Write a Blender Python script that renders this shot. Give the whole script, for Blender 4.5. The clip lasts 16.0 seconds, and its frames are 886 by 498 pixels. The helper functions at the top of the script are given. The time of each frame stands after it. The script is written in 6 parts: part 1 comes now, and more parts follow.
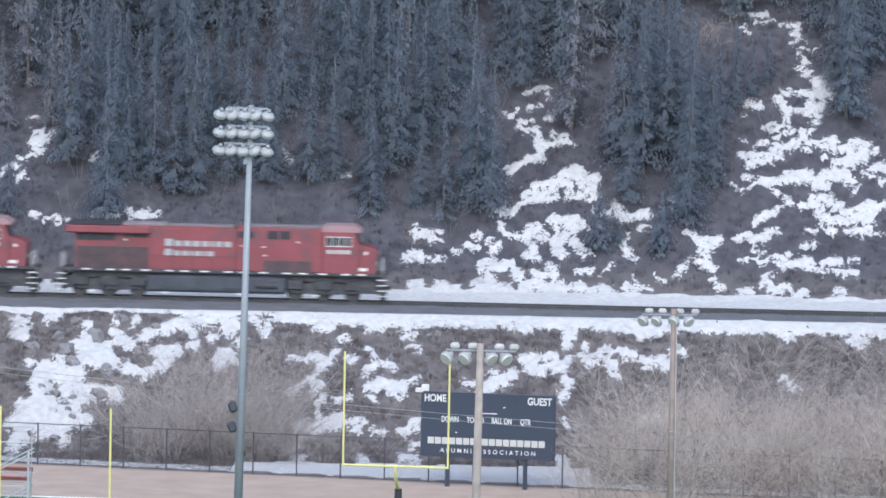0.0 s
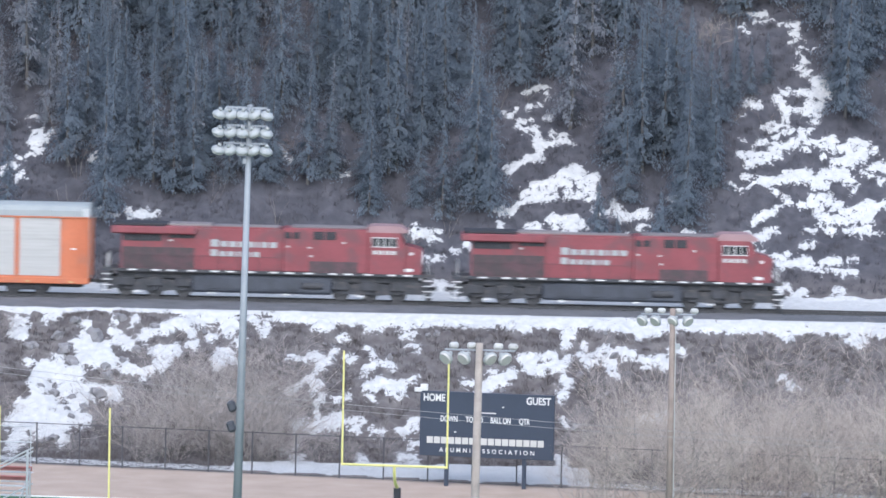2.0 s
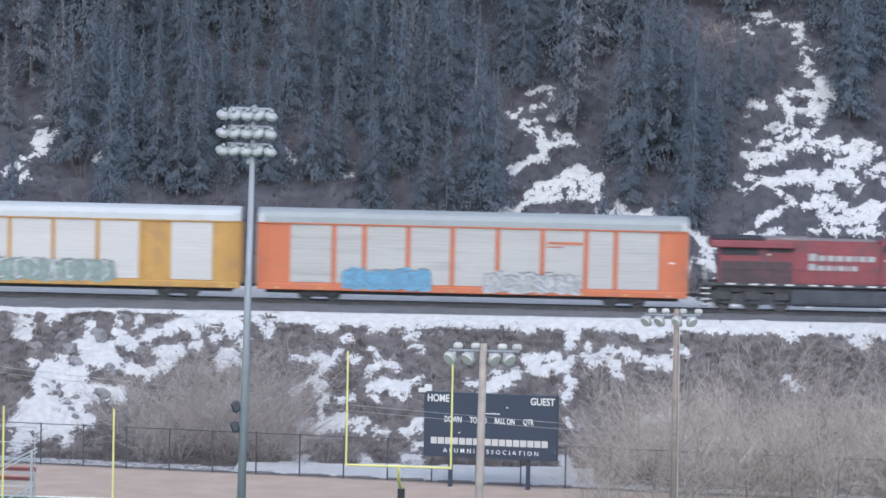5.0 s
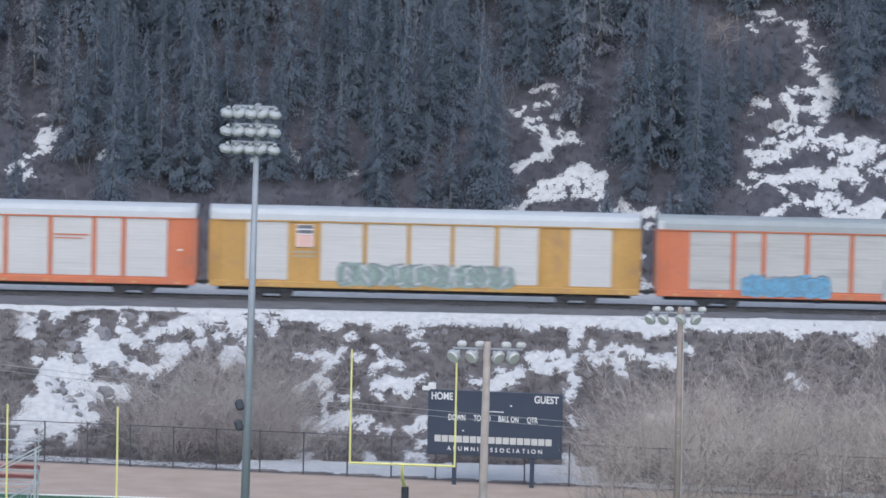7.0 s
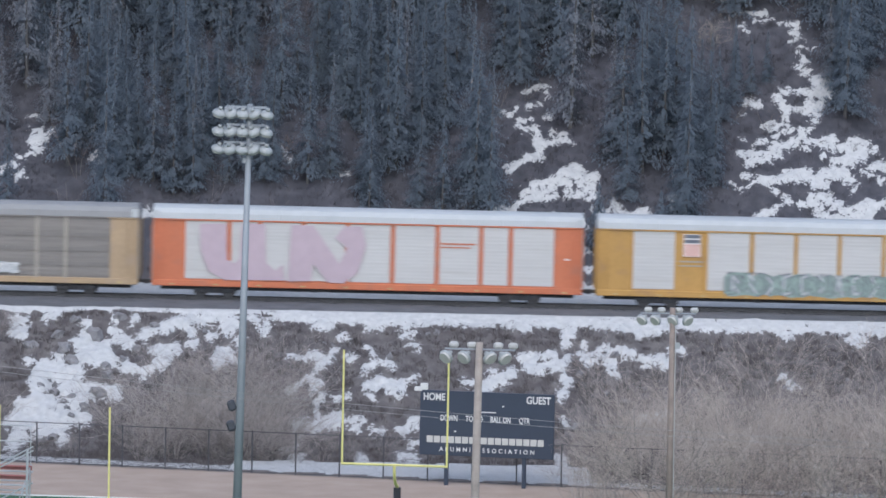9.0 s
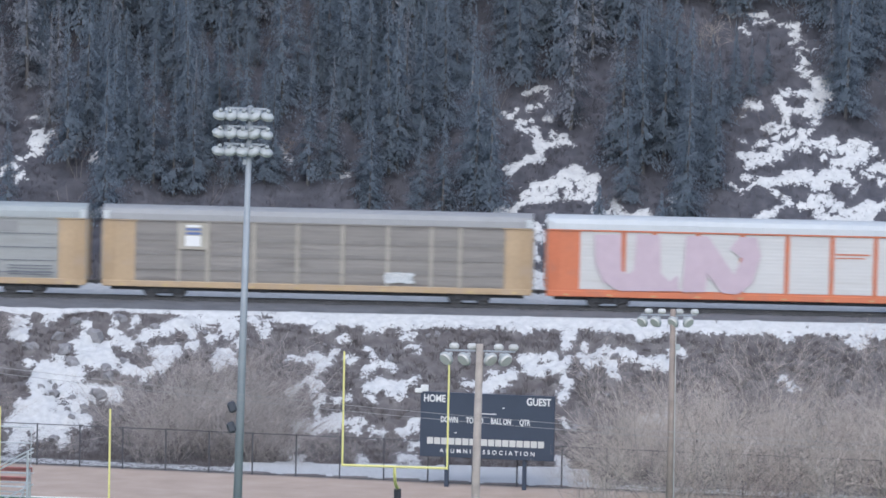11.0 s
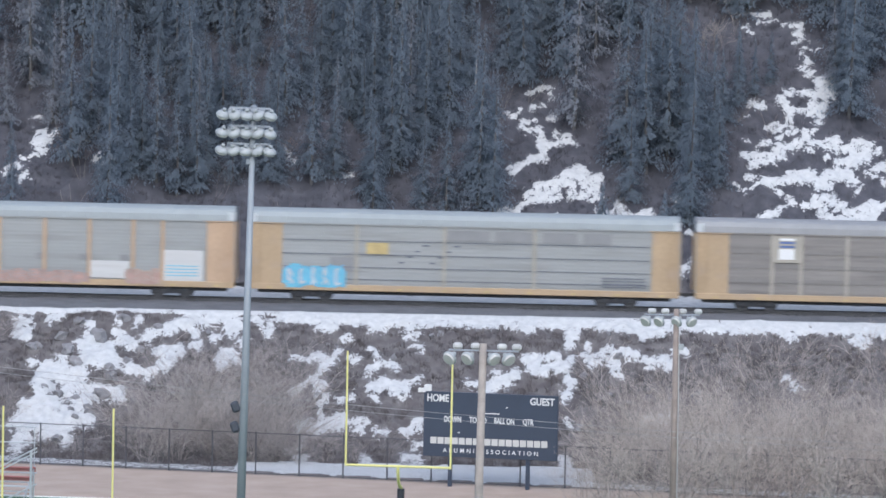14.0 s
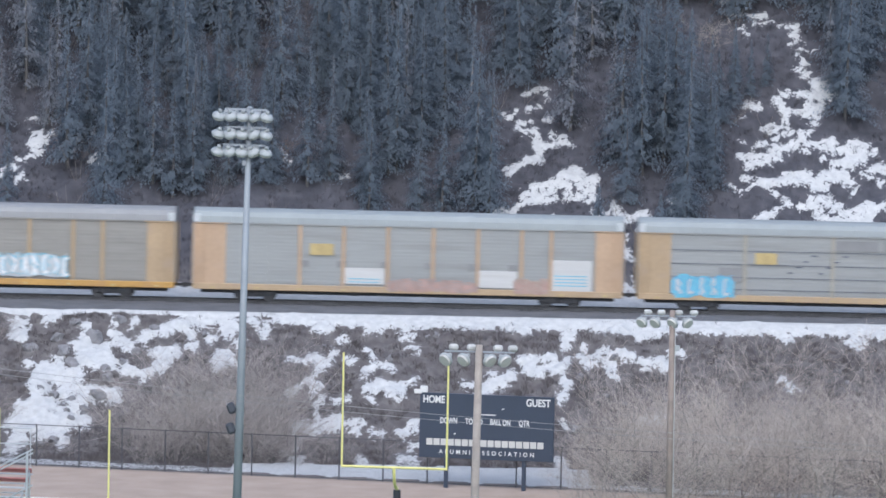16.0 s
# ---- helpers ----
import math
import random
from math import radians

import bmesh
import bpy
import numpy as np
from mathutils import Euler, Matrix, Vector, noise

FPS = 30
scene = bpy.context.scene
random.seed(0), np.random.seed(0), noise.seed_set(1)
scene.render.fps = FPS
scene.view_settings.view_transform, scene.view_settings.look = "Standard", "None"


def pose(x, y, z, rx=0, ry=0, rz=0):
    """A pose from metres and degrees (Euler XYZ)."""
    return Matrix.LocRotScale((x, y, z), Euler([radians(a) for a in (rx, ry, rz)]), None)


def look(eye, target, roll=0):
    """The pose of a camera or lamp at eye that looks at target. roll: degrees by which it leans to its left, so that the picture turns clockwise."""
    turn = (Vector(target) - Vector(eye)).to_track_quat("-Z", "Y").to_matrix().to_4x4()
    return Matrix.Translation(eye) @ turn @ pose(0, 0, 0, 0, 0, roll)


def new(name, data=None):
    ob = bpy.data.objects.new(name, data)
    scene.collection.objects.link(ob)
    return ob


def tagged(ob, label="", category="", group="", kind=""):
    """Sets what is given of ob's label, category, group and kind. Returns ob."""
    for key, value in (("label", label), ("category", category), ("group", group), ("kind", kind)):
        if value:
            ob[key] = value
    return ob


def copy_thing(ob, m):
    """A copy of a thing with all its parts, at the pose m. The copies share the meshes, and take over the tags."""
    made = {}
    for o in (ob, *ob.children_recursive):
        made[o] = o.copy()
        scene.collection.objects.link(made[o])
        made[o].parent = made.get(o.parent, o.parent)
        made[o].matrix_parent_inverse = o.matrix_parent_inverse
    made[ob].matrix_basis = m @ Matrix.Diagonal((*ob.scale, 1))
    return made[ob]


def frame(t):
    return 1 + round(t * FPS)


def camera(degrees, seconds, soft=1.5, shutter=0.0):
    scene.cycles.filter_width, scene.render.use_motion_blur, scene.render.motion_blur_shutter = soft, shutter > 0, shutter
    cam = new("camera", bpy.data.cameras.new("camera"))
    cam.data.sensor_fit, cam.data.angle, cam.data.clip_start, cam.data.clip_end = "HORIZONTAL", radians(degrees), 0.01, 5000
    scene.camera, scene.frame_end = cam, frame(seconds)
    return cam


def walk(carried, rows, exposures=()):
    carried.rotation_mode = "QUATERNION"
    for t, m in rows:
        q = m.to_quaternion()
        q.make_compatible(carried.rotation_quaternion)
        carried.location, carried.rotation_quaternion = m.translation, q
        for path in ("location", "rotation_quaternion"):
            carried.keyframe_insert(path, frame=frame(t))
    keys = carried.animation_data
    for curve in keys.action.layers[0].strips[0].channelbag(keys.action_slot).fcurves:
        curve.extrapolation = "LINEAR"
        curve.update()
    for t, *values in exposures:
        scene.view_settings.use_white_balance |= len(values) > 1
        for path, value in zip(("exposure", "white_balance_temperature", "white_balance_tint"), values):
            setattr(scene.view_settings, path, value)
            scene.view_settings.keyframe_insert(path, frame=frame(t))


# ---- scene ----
# A long lens on a hillside looks across a playing field to a railway below a wooded slope.
EYE = Vector((0, 0, 30))


def aim(yaw, pitch):
    """A pose of the camera from degrees to the left and degrees upwards."""
    a, b = radians(yaw), radians(pitch)
    way = Vector((-math.sin(a) * math.cos(b), math.cos(a) * math.cos(b), math.sin(b)))
    return look(EYE, EYE + way * 100, 1.15)


SWAY = [(0.0, -0.0096, -0.0077), (0.5, 0.0230, -0.0269), (1.0, -0.0010, -0.0346), (1.5, -0.0346, 0.0), (2.0, -0.0230, -0.0134),
        (2.5, -0.0317, -0.0115), (3.0, 0.0355, -0.0240), (3.5, 0.0461, -0.0048), (4.0, 0.0355, -0.0115), (6.5, 0.0307, 0.0),
        (7.0, 0.0835, -0.0346), (7.5, 0.0173, -0.0317), (8.0, -0.0422, 0.0), (8.5, -0.0326, -0.0240), (9.0, -0.0240, -0.0240),
        (11.5, -0.0173, 0.0), (12.0, -0.0115, -0.0086), (12.5, 0.0, 0.0), (13.0, 0.0, -0.0192), (13.5, 0.0, 0.0125),
        (14.0, 0.0269, -0.0077), (14.5, 0.0461, -0.0010), (15.0, 0.0230, 0.0173), (15.5, 0.0010, -0.0010), (16.0, -0.0269, 0.0106)]
# the camera's own metering: (seconds, stops, kelvin, tint)
EXPOSURES = [(t, 0.50 + e, 6080, 8) for t, e in ((0.0, 0.23), (0.5, 0.23), (1.5, 0.34), (2.5, 0.38), (3.5, 0.35), (4.0, 0.25), (6.5, -0.07), (7.0, -0.13), (9.0, -0.22), (11.5, 0.04), (16.0, 0.06))]
cam = camera(12.0, 16.0, 1.65, 0.75)
walk(cam, [(t, aim(yaw, -3.927 + up)) for t, yaw, up in SWAY], EXPOSURES)

# ---- overcast daylight ----
world = bpy.data.worlds.new("overcast")
scene.world = world
world.use_nodes = True
sky = world.node_tree.nodes.new("ShaderNodeTexSky")
sky.sky_type, sky.sun_disc = "NISHITA", False
sky.sun_elevation, sky.sun_rotation = radians(42), radians(185)
sky.air_density, sky.dust_density, sky.ozone_density = 1.0, 2.0, 2.0
background = world.node_tree.nodes["Background"]
background.inputs["Strength"].default_value = 0.15
world.node_tree.links.new(sky.outputs["Color"], background.inputs["Color"])
sun = new("sun", bpy.data.lights.new("sun", "SUN"))
sun.data.energy, sun.data.angle, sun.data.color = 1.5, radians(110), (1.0, 0.97, 0.94)
sun.matrix_world = look((12, -112, 101), (0, 0, 0))


# ---- materials ----
def surface(name, rgb, rough=0.7, metal=0.0, vary=0.25, scale=1.2, fine=14.0, bump=0.15, dirt=None, dirt_amount=0.0, space="Object", island=0.0, glow=0.0, streak=False, gloss=0.5):
    """A surface with soft stains, fine grain, an optional second colour for grime, and relief."""
    mat = bpy.data.materials.new(name)
    mat.use_nodes = True
    tree = mat.node_tree
    nodes, links = tree.nodes, tree.links
    bsdf = nodes["Principled BSDF"]
    bsdf.inputs["Roughness"].default_value, bsdf.inputs["Metallic"].default_value = rough, metal
    bsdf.inputs["Specular IOR Level"].default_value = gloss
    where = nodes.new("ShaderNodeTexCoord").outputs[space]
    if streak:
        # grime drawn out lengthwise along the car
        drawn = nodes.new("ShaderNodeMapping")
        drawn.inputs["Scale"].default_value = (0.22, 1.0, 2.2)
        links.new(where, drawn.inputs["Vector"])
        where = drawn.outputs["Vector"]
    large, small = nodes.new("ShaderNodeTexNoise"), nodes.new("ShaderNodeTexNoise")
    for n, s, d in ((large, scale, 4.0), (small, fine, 3.0)):
        n.inputs["Scale"].default_value, n.inputs["Detail"].default_value = s, d
        links.new(where, n.inputs["Vector"])
    mixed = nodes.new("ShaderNodeMix")
    mixed.data_type = "RGBA"
    mixed.inputs["Factor"].default_value = 0.4
    links.new(large.outputs["Fac"], mixed.inputs["A"])
    links.new(small.outputs["Fac"], mixed.inputs["B"])
    ramp = nodes.new("ShaderNodeValToRGB")
    lo, hi = 1 - vary, 1 + vary * 0.8
    ramp.color_ramp.elements[0].position, ramp.color_ramp.elements[1].position = 0.3, 0.7
    ramp.color_ramp.elements[0].color = (*[min(1, c * lo) for c in rgb], 1)
    ramp.color_ramp.elements[1].color = (*[min(1, c * hi) for c in rgb], 1)
    links.new(mixed.outputs["Result"], ramp.inputs["Fac"])
    colour = ramp.outputs["Color"]
    if island:
        geo, hsv, span = nodes.new("ShaderNodeNewGeometry"), nodes.new("ShaderNodeHueSaturation"), nodes.new("ShaderNodeMapRange")
        span.inputs["To Min"].default_value, span.inputs["To Max"].default_value = 1 - island, 1 + island
        links.new(geo.outputs["Random Per Island"], span.inputs["Value"])
        links.new(span.outputs["Result"], hsv.inputs["Value"])
        links.new(colour, hsv.inputs["Color"])
        colour = hsv.outputs["Color"]
    if dirt:
        stain, cut, over = nodes.new("ShaderNodeTexNoise"), nodes.new("ShaderNodeValToRGB"), nodes.new("ShaderNodeMix")
        stain.inputs["Scale"].default_value, stain.inputs["Detail"].default_value = scale * 1.7, 6.0
        links.new(where, stain.inputs["Vector"])
        cut.color_ramp.elements[0].position, cut.color_ramp.elements[1].position = 0.62 - 0.3 * dirt_amount, 0.78 - 0.3 * dirt_amount
        links.new(stain.outputs["Fac"], cut.inputs["Fac"])
        over.data_type = "RGBA"
        over.inputs["B"].default_value = (*dirt, 1)
        links.new(cut.outputs["Color"], over.inputs["Factor"])
        links.new(colour, over.inputs["A"])
        colour = over.outputs["Result"]
    links.new(colour, bsdf.inputs["Base Color"])
    if glow:
        # thin sprays let light through
        thin, blend = nodes.new("ShaderNodeBsdfTranslucent"), nodes.new("ShaderNodeMixShader")
        blend.inputs["Fac"].default_value = glow
        links.new(colour, thin.inputs["Color"])
        links.new(bsdf.outputs["BSDF"], blend.inputs[1])
        links.new(thin.outputs["BSDF"], blend.inputs[2])
        links.new(blend.outputs["Shader"], nodes["Material Output"].inputs["Surface"])
    if bump:
        relief = nodes.new("ShaderNodeBump")
        relief.inputs["Strength"].default_value, relief.inputs["Distance"].default_value = bump, 0.05
        links.new(small.outputs["Fac"], relief.inputs["Height"])
        links.new(relief.outputs["Normal"], bsdf.inputs["Normal"])
    return mat


def ground_surface():
    """Dry grass, brown earth and old snow; the snow lies where the mesh's attribute says, with a ragged fine edge."""
    mat = bpy.data.materials.new("ground_with_old_snow")
    mat.use_nodes = True
    nodes, links = mat.node_tree.nodes, mat.node_tree.links
    bsdf = nodes["Principled BSDF"]
    bsdf.inputs["Roughness"].default_value = 0.9
    where = nodes.new("ShaderNodeTexCoord").outputs["Object"]

    def noisy(scale, detail=5.0, roughness=0.5):
        n = nodes.new("ShaderNodeTexNoise")
        n.inputs["Scale"].default_value, n.inputs["Detail"].default_value = scale, detail
        n.inputs["Roughness"].default_value = roughness
        links.new(where, n.inputs["Vector"])
        return n.outputs["Fac"]

    def ramp(fac, *stops):
        r = nodes.new("ShaderNodeValToRGB")
        while len(r.color_ramp.elements) < len(stops):
            r.color_ramp.elements.new(0.5)
        for e, (p, c) in zip(r.color_ramp.elements, stops):
            e.position, e.color = p, (*c, 1)
        links.new(fac, r.inputs["Fac"])
        return r.outputs["Color"]

    def mix(fac, a, b):
        m = nodes.new("ShaderNodeMix")
        m.data_type = "RGBA"
        links.new(fac, m.inputs["Factor"])
        links.new(a, m.inputs["A"])
        links.new(b, m.inputs["B"])
        return m.outputs["Result"]

    def attribute(name):
        a = nodes.new("ShaderNodeAttribute")
        a.attribute_name = name
        return a.outputs["Fac"]

    earth = ramp(noisy(1.3), (0.3, (0.085, 0.075, 0.078)), (0.5, (0.12, 0.108, 0.11)), (0.7, (0.16, 0.146, 0.145)))
    field = ramp(noisy(0.5, 8.0), (0.3, (0.38, 0.295, 0.235)), (0.5, (0.42, 0.325, 0.265)), (0.7, (0.455, 0.36, 0.30)))
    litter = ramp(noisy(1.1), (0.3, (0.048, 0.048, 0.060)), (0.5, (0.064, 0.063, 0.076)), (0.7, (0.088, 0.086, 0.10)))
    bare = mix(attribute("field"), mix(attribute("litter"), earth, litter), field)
    white = ramp(noisy(2.5), (0.3, (0.43, 0.432, 0.44)), (0.7, (0.545, 0.543, 0.545)))
    rough = nodes.new("ShaderNodeMath")
    rough.operation = "MULTIPLY_ADD"
    rough.inputs[1].default_value = 1.3
    links.new(noisy(2.6, 8.0, 0.66), rough.inputs[0])
    links.new(attribute("snow"), rough.inputs[2])
    speckle = nodes.new("ShaderNodeMath")
    speckle.operation = "MULTIPLY_ADD"
    speckle.inputs[1].default_value = 0.8
    links.new(noisy(8.0, 6.0, 0.6), speckle.inputs[0])
    links.new(rough.outputs[0], speckle.inputs[2])
    shift = nodes.new("ShaderNodeMath")
    shift.operation = "SUBTRACT"
    shift.inputs[1].default_value = 1.0
    links.new(speckle.outputs[0], shift.inputs[0])
    edge = ramp(shift.outputs[0], (0.0, (0, 0, 0)), (0.08, (1, 1, 1)))
    links.new(mix(edge, bare, white), bsdf.inputs["Base Color"])
    relief = nodes.new("ShaderNodeBump")
    relief.inputs["Strength"].default_value, relief.inputs["Distance"].default_value = 0.5, 0.1
    links.new(noisy(6.0, 6.0), relief.inputs["Height"])
    links.new(relief.outputs["Normal"], bsdf.inputs["Normal"])
    return mat


GROUND = ground_surface()
TURF = surface("artificial_turf", (0.05, 0.13, 0.07), 0.9, fine=40)
CHALK = surface("white_line_paint", (0.75, 0.76, 0.74), 0.8, vary=0.1)
BALLAST = surface("crushed_stone_ballast", (0.125, 0.127, 0.14), 0.95, vary=0.3, scale=0.6, fine=9, bump=1.0)
RAIL = surface("rail_steel", (0.08, 0.08, 0.086), 0.45, 0.6, vary=0.3)
TIE = surface("creosoted_timber", (0.075, 0.078, 0.086), 0.9, vary=0.4)
STONE = surface("grey_boulder_stone", (0.22, 0.215, 0.225), 0.9, vary=0.35, scale=1.5, fine=9, bump=0.6)
BRUSH = surface("dry_brush", (0.105, 0.093, 0.095), 0.95, vary=0.35, island=0.4, bump=0)
BRUSH_DARK = surface("dark_forest_brush", (0.074, 0.072, 0.085), 0.95, vary=0.3, island=0.3, bump=0)
TWIG_GREY = surface("grey_brown_bare_twigs", (0.37, 0.332, 0.318), 0.9, vary=0.2, island=0.15, bump=0)
TWIG = surface("pale_bare_twigs", (0.44, 0.385, 0.35), 0.9, vary=0.2, island=0.15, bump=0)
TWIG_TAN = surface("tan_dry_twigs", (0.33, 0.25, 0.20), 0.9, vary=0.2, island=0.15, bump=0)
BARK = surface("grey_brown_bark", (0.25, 0.225, 0.21), 0.95, vary=0.4, fine=25, bump=0.6)
# needle colour made paler and bluer to carry the haze over the slope
NEEDLE = surface("hazed_spruce_needles", (0.222, 0.262, 0.31), 1.0, vary=0.2, scale=0.3, fine=3, bump=0, island=0.1, glow=0.6, gloss=0.05)
NEEDLE_GREY = surface("grey_larch_twigs", (0.25, 0.265, 0.30), 0.9, vary=0.2, scale=0.3, fine=3, bump=0, island=0.15, glow=0.45, gloss=0.05)
BARK_DARK = surface("dark_conifer_bark", (0.13, 0.125, 0.125), 0.95, vary=0.3, fine=25, bump=0.5)
CHAIN = surface("dark_fence_steel", (0.085, 0.085, 0.095), 0.6, 0.3)
GALVANISED = surface("galvanised_steel", (0.28, 0.305, 0.335), 0.55, 0.1, vary=0.12)
ALUMINIUM = surface("dull_aluminium", (0.52, 0.54, 0.56), 0.45, 0.5, vary=0.15)
LAMP_WHITE = surface("white_lamp_housing", (0.34, 0.36, 0.37), 0.45, vary=0.1)
LAMP_DULL = surface("dull_grey_lamp_housing", (0.46, 0.46, 0.45), 0.6, vary=0.2)
LAMP_GLASS = surface("frosted_lamp_glass", (0.50, 0.49, 0.47), 0.45, vary=0.1)
POST_YELLOW = surface("yellow_goal_paint", (0.74, 0.68, 0.26), 0.45, vary=0.1)
PAD_BLACK = surface("black_vinyl_pad", (0.035, 0.036, 0.045), 0.5)
NAVY = surface("navy_board_paint", (0.031, 0.043, 0.070), 0.5, vary=0.12, scale=0.6)
WHITE = surface("white_paint", (0.66, 0.66, 0.66), 0.6, vary=0.08)
POLE_WOOD = surface("weathered_pole_wood", (0.34, 0.30, 0.27), 0.9, vary=0.3, scale=2, fine=30, bump=0.5)
POLE_BROWN = surface("brown_pole_wood", (0.27, 0.22, 0.195), 0.9, vary=0.3, scale=2, fine=30, bump=0.5)
WIRE = surface("weathered_wire", (0.32, 0.32, 0.32), 0.5, 0.3)
SEAT_RED = surface("red_seat_plank", (0.38, 0.15, 0.14), 0.6)
DARK = surface("dark_speaker_case", (0.05, 0.055, 0.07), 0.6)

# the engine red is washed out, with the air's haze put into its colour
RED = surface("hazed_red_paint", (0.22, 0.054, 0.066), 0.5, vary=0.18, scale=0.5, fine=5, dirt=(0.15, 0.06, 0.07), dirt_amount=0.4)
RED_DIRTY = surface("sooty_red_paint", (0.10, 0.055, 0.065), 0.6, vary=0.35, scale=0.8, fine=6, dirt=(0.06, 0.045, 0.05), dirt_amount=0.7)
ROOF_GREY = surface("grey_roof_paint", (0.20, 0.175, 0.18), 0.7, vary=0.25)
CAB_ROOF = surface("pale_pink_cab_roof", (0.31, 0.20, 0.21), 0.6, vary=0.15)
BLACK = surface("black_underframe", (0.05, 0.052, 0.06), 0.7, vary=0.4, scale=1.5, fine=8, dirt=(0.085, 0.08, 0.08), dirt_amount=0.3)
TANK = surface("blue_black_tank_paint", (0.055, 0.062, 0.08), 0.6, vary=0.35)
GRILLE = surface("black_grille", (0.03, 0.03, 0.038), 0.7)
GLASS = surface("dark_cab_glass", (0.03, 0.035, 0.04), 0.08, vary=0.1, bump=0)
RAILING = surface("white_handrail", (0.62, 0.62, 0.62), 0.5)
ORANGE = surface("orange_car_paint", (0.50, 0.155, 0.075), 0.6, vary=0.12, scale=0.5, fine=4, dirt=(0.40, 0.15, 0.09), dirt_amount=0.25)
YELLOW = surface("golden_yellow_car_paint", (0.44, 0.255, 0.075), 0.6, vary=0.14, scale=0.5, fine=4, dirt=(0.36, 0.21, 0.09), dirt_amount=0.3)
TAN = surface("faded_tan_car_paint", (0.385, 0.28, 0.175), 0.65, vary=0.16, scale=0.5, fine=4, dirt=(0.36, 0.27, 0.19), dirt_amount=0.3)
PEACH = surface("faded_peach_car_paint", (0.43, 0.30, 0.20), 0.65, vary=0.14, scale=0.5, fine=4, dirt=(0.42, 0.30, 0.21), dirt_amount=0.3)
PANEL_WHITE = surface("white_steel_screen", (0.49, 0.485, 0.48), 0.6, 0.0, vary=0.08, scale=0.5, fine=3, dirt=(0.45, 0.44, 0.43), dirt_amount=0.15, streak=True)
PANEL_DULL = surface("dull_white_steel_screen", (0.41, 0.408, 0.40), 0.6, 0.0, vary=0.1, scale=0.5, fine=3, dirt=(0.34, 0.335, 0.325), dirt_amount=0.25, streak=True)
PANEL_GREY = surface("grey_steel_screen", (0.275, 0.282, 0.281), 0.55, 0.1, vary=0.10, scale=0.4, fine=3, dirt=(0.24, 0.243, 0.24), dirt_amount=0.3, streak=True)
PANEL_BROWN = surface("grimy_brown_grey_screen", (0.215, 0.199, 0.187), 0.7, vary=0.14, scale=0.5, fine=3, dirt=(0.165, 0.152, 0.144), dirt_amount=0.35, streak=True)
PANEL_TAUPE = surface("taupe_steel_screen", (0.245, 0.234, 0.216), 0.65, vary=0.12, scale=0.5, fine=3, dirt=(0.20, 0.188, 0.174), dirt_amount=0.3, streak=True)
PATCH_BROWN = surface("brown_grey_deck_band", (0.19, 0.177, 0.168), 0.65, vary=0.12)
PATCH_GREY = surface("dark_grey_replacement_panel", (0.22, 0.22, 0.225), 0.6, vary=0.1)
POST_CREAM = surface("cream_post_paint", (0.33, 0.305, 0.26), 0.6, vary=0.15)
ROOF_WHITE = surface("white_car_roof", (0.44, 0.46, 0.48), 0.6, 0.0, vary=0.08, scale=0.4, fine=3)
ROOF_BLUE = surface("pale_galvanised_car_roof", (0.285, 0.31, 0.32), 0.65, 0.0, vary=0.08, scale=0.4, fine=3)
ROOF_DULL = surface("dull_grey_car_roof", (0.265, 0.267, 0.275), 0.65, 0.0, vary=0.1, scale=0.4, fine=3)
INK_BLUE = surface("sky_blue_spray_paint", (0.13, 0.33, 0.50), 0.6, vary=0.15)
INK_CYAN = surface("cyan_spray_paint", (0.14, 0.41, 0.54), 0.6, vary=0.15)
INK_PINK = surface("pink_spray_paint", (0.45, 0.36, 0.41), 0.6, vary=0.08)
INK_GREEN = surface("mint_spray_paint", (0.25, 0.33, 0.30), 0.6, vary=0.25, scale=2)
INK_DARK = surface("dark_spray_paint", (0.13, 0.14, 0.17), 0.6)
INK_SILVER = surface("silver_spray_paint", (0.42, 0.44, 0.46), 0.5, vary=0.2)
INK_RUST = surface("rust_pink_spray_paint", (0.38, 0.25, 0.22), 0.7, vary=0.3, scale=2)
SIGN_BLUE = surface("blue_emblem_paint", (0.08, 0.13, 0.30), 0.5)
SIGN_PINK = surface("faded_pink_emblem_paint", (0.62, 0.40, 0.36), 0.5)
SIGN_YELLOW = surface("yellow_plate_paint", (0.43, 0.33, 0.15), 0.5)


# ---- building blocks ----
def box(bm, x0, x1, y0, y1, z0, z1, bevel=0.0):
    made = bmesh.ops.create_cube(bm, size=1.0, matrix=Matrix.LocRotScale(((x0 + x1) / 2, (y0 + y1) / 2, (z0 + z1) / 2), None, (x1 - x0, y1 - y0, z1 - z0)))
    if bevel:
        edges = {e for v in made["verts"] for e in v.link_edges}
        bmesh.ops.bevel(bm, geom=list(edges), offset=bevel, segments=1, affect="EDGES")
    return bm


def boxed(*args, **kw):
    return box(bmesh.new(), *args, **kw)


def tube(bm, a, b, r0, r1=None, sides=8):
    """A round bar from a to b."""
    a, b = Vector(a), Vector(b)
    r1 = r0 if r1 is None else r1
    turn = (b - a).to_track_quat("Z", "Y").to_matrix().to_4x4()
    bmesh.ops.create_cone(bm, cap_ends=True, segments=sides, radius1=r0, radius2=r1, depth=(b - a).length, matrix=Matrix.Translation((a + b) / 2) @ turn)
    return bm


def tubed(*args, **kw):
    return tube(bmesh.new(), *args, **kw)


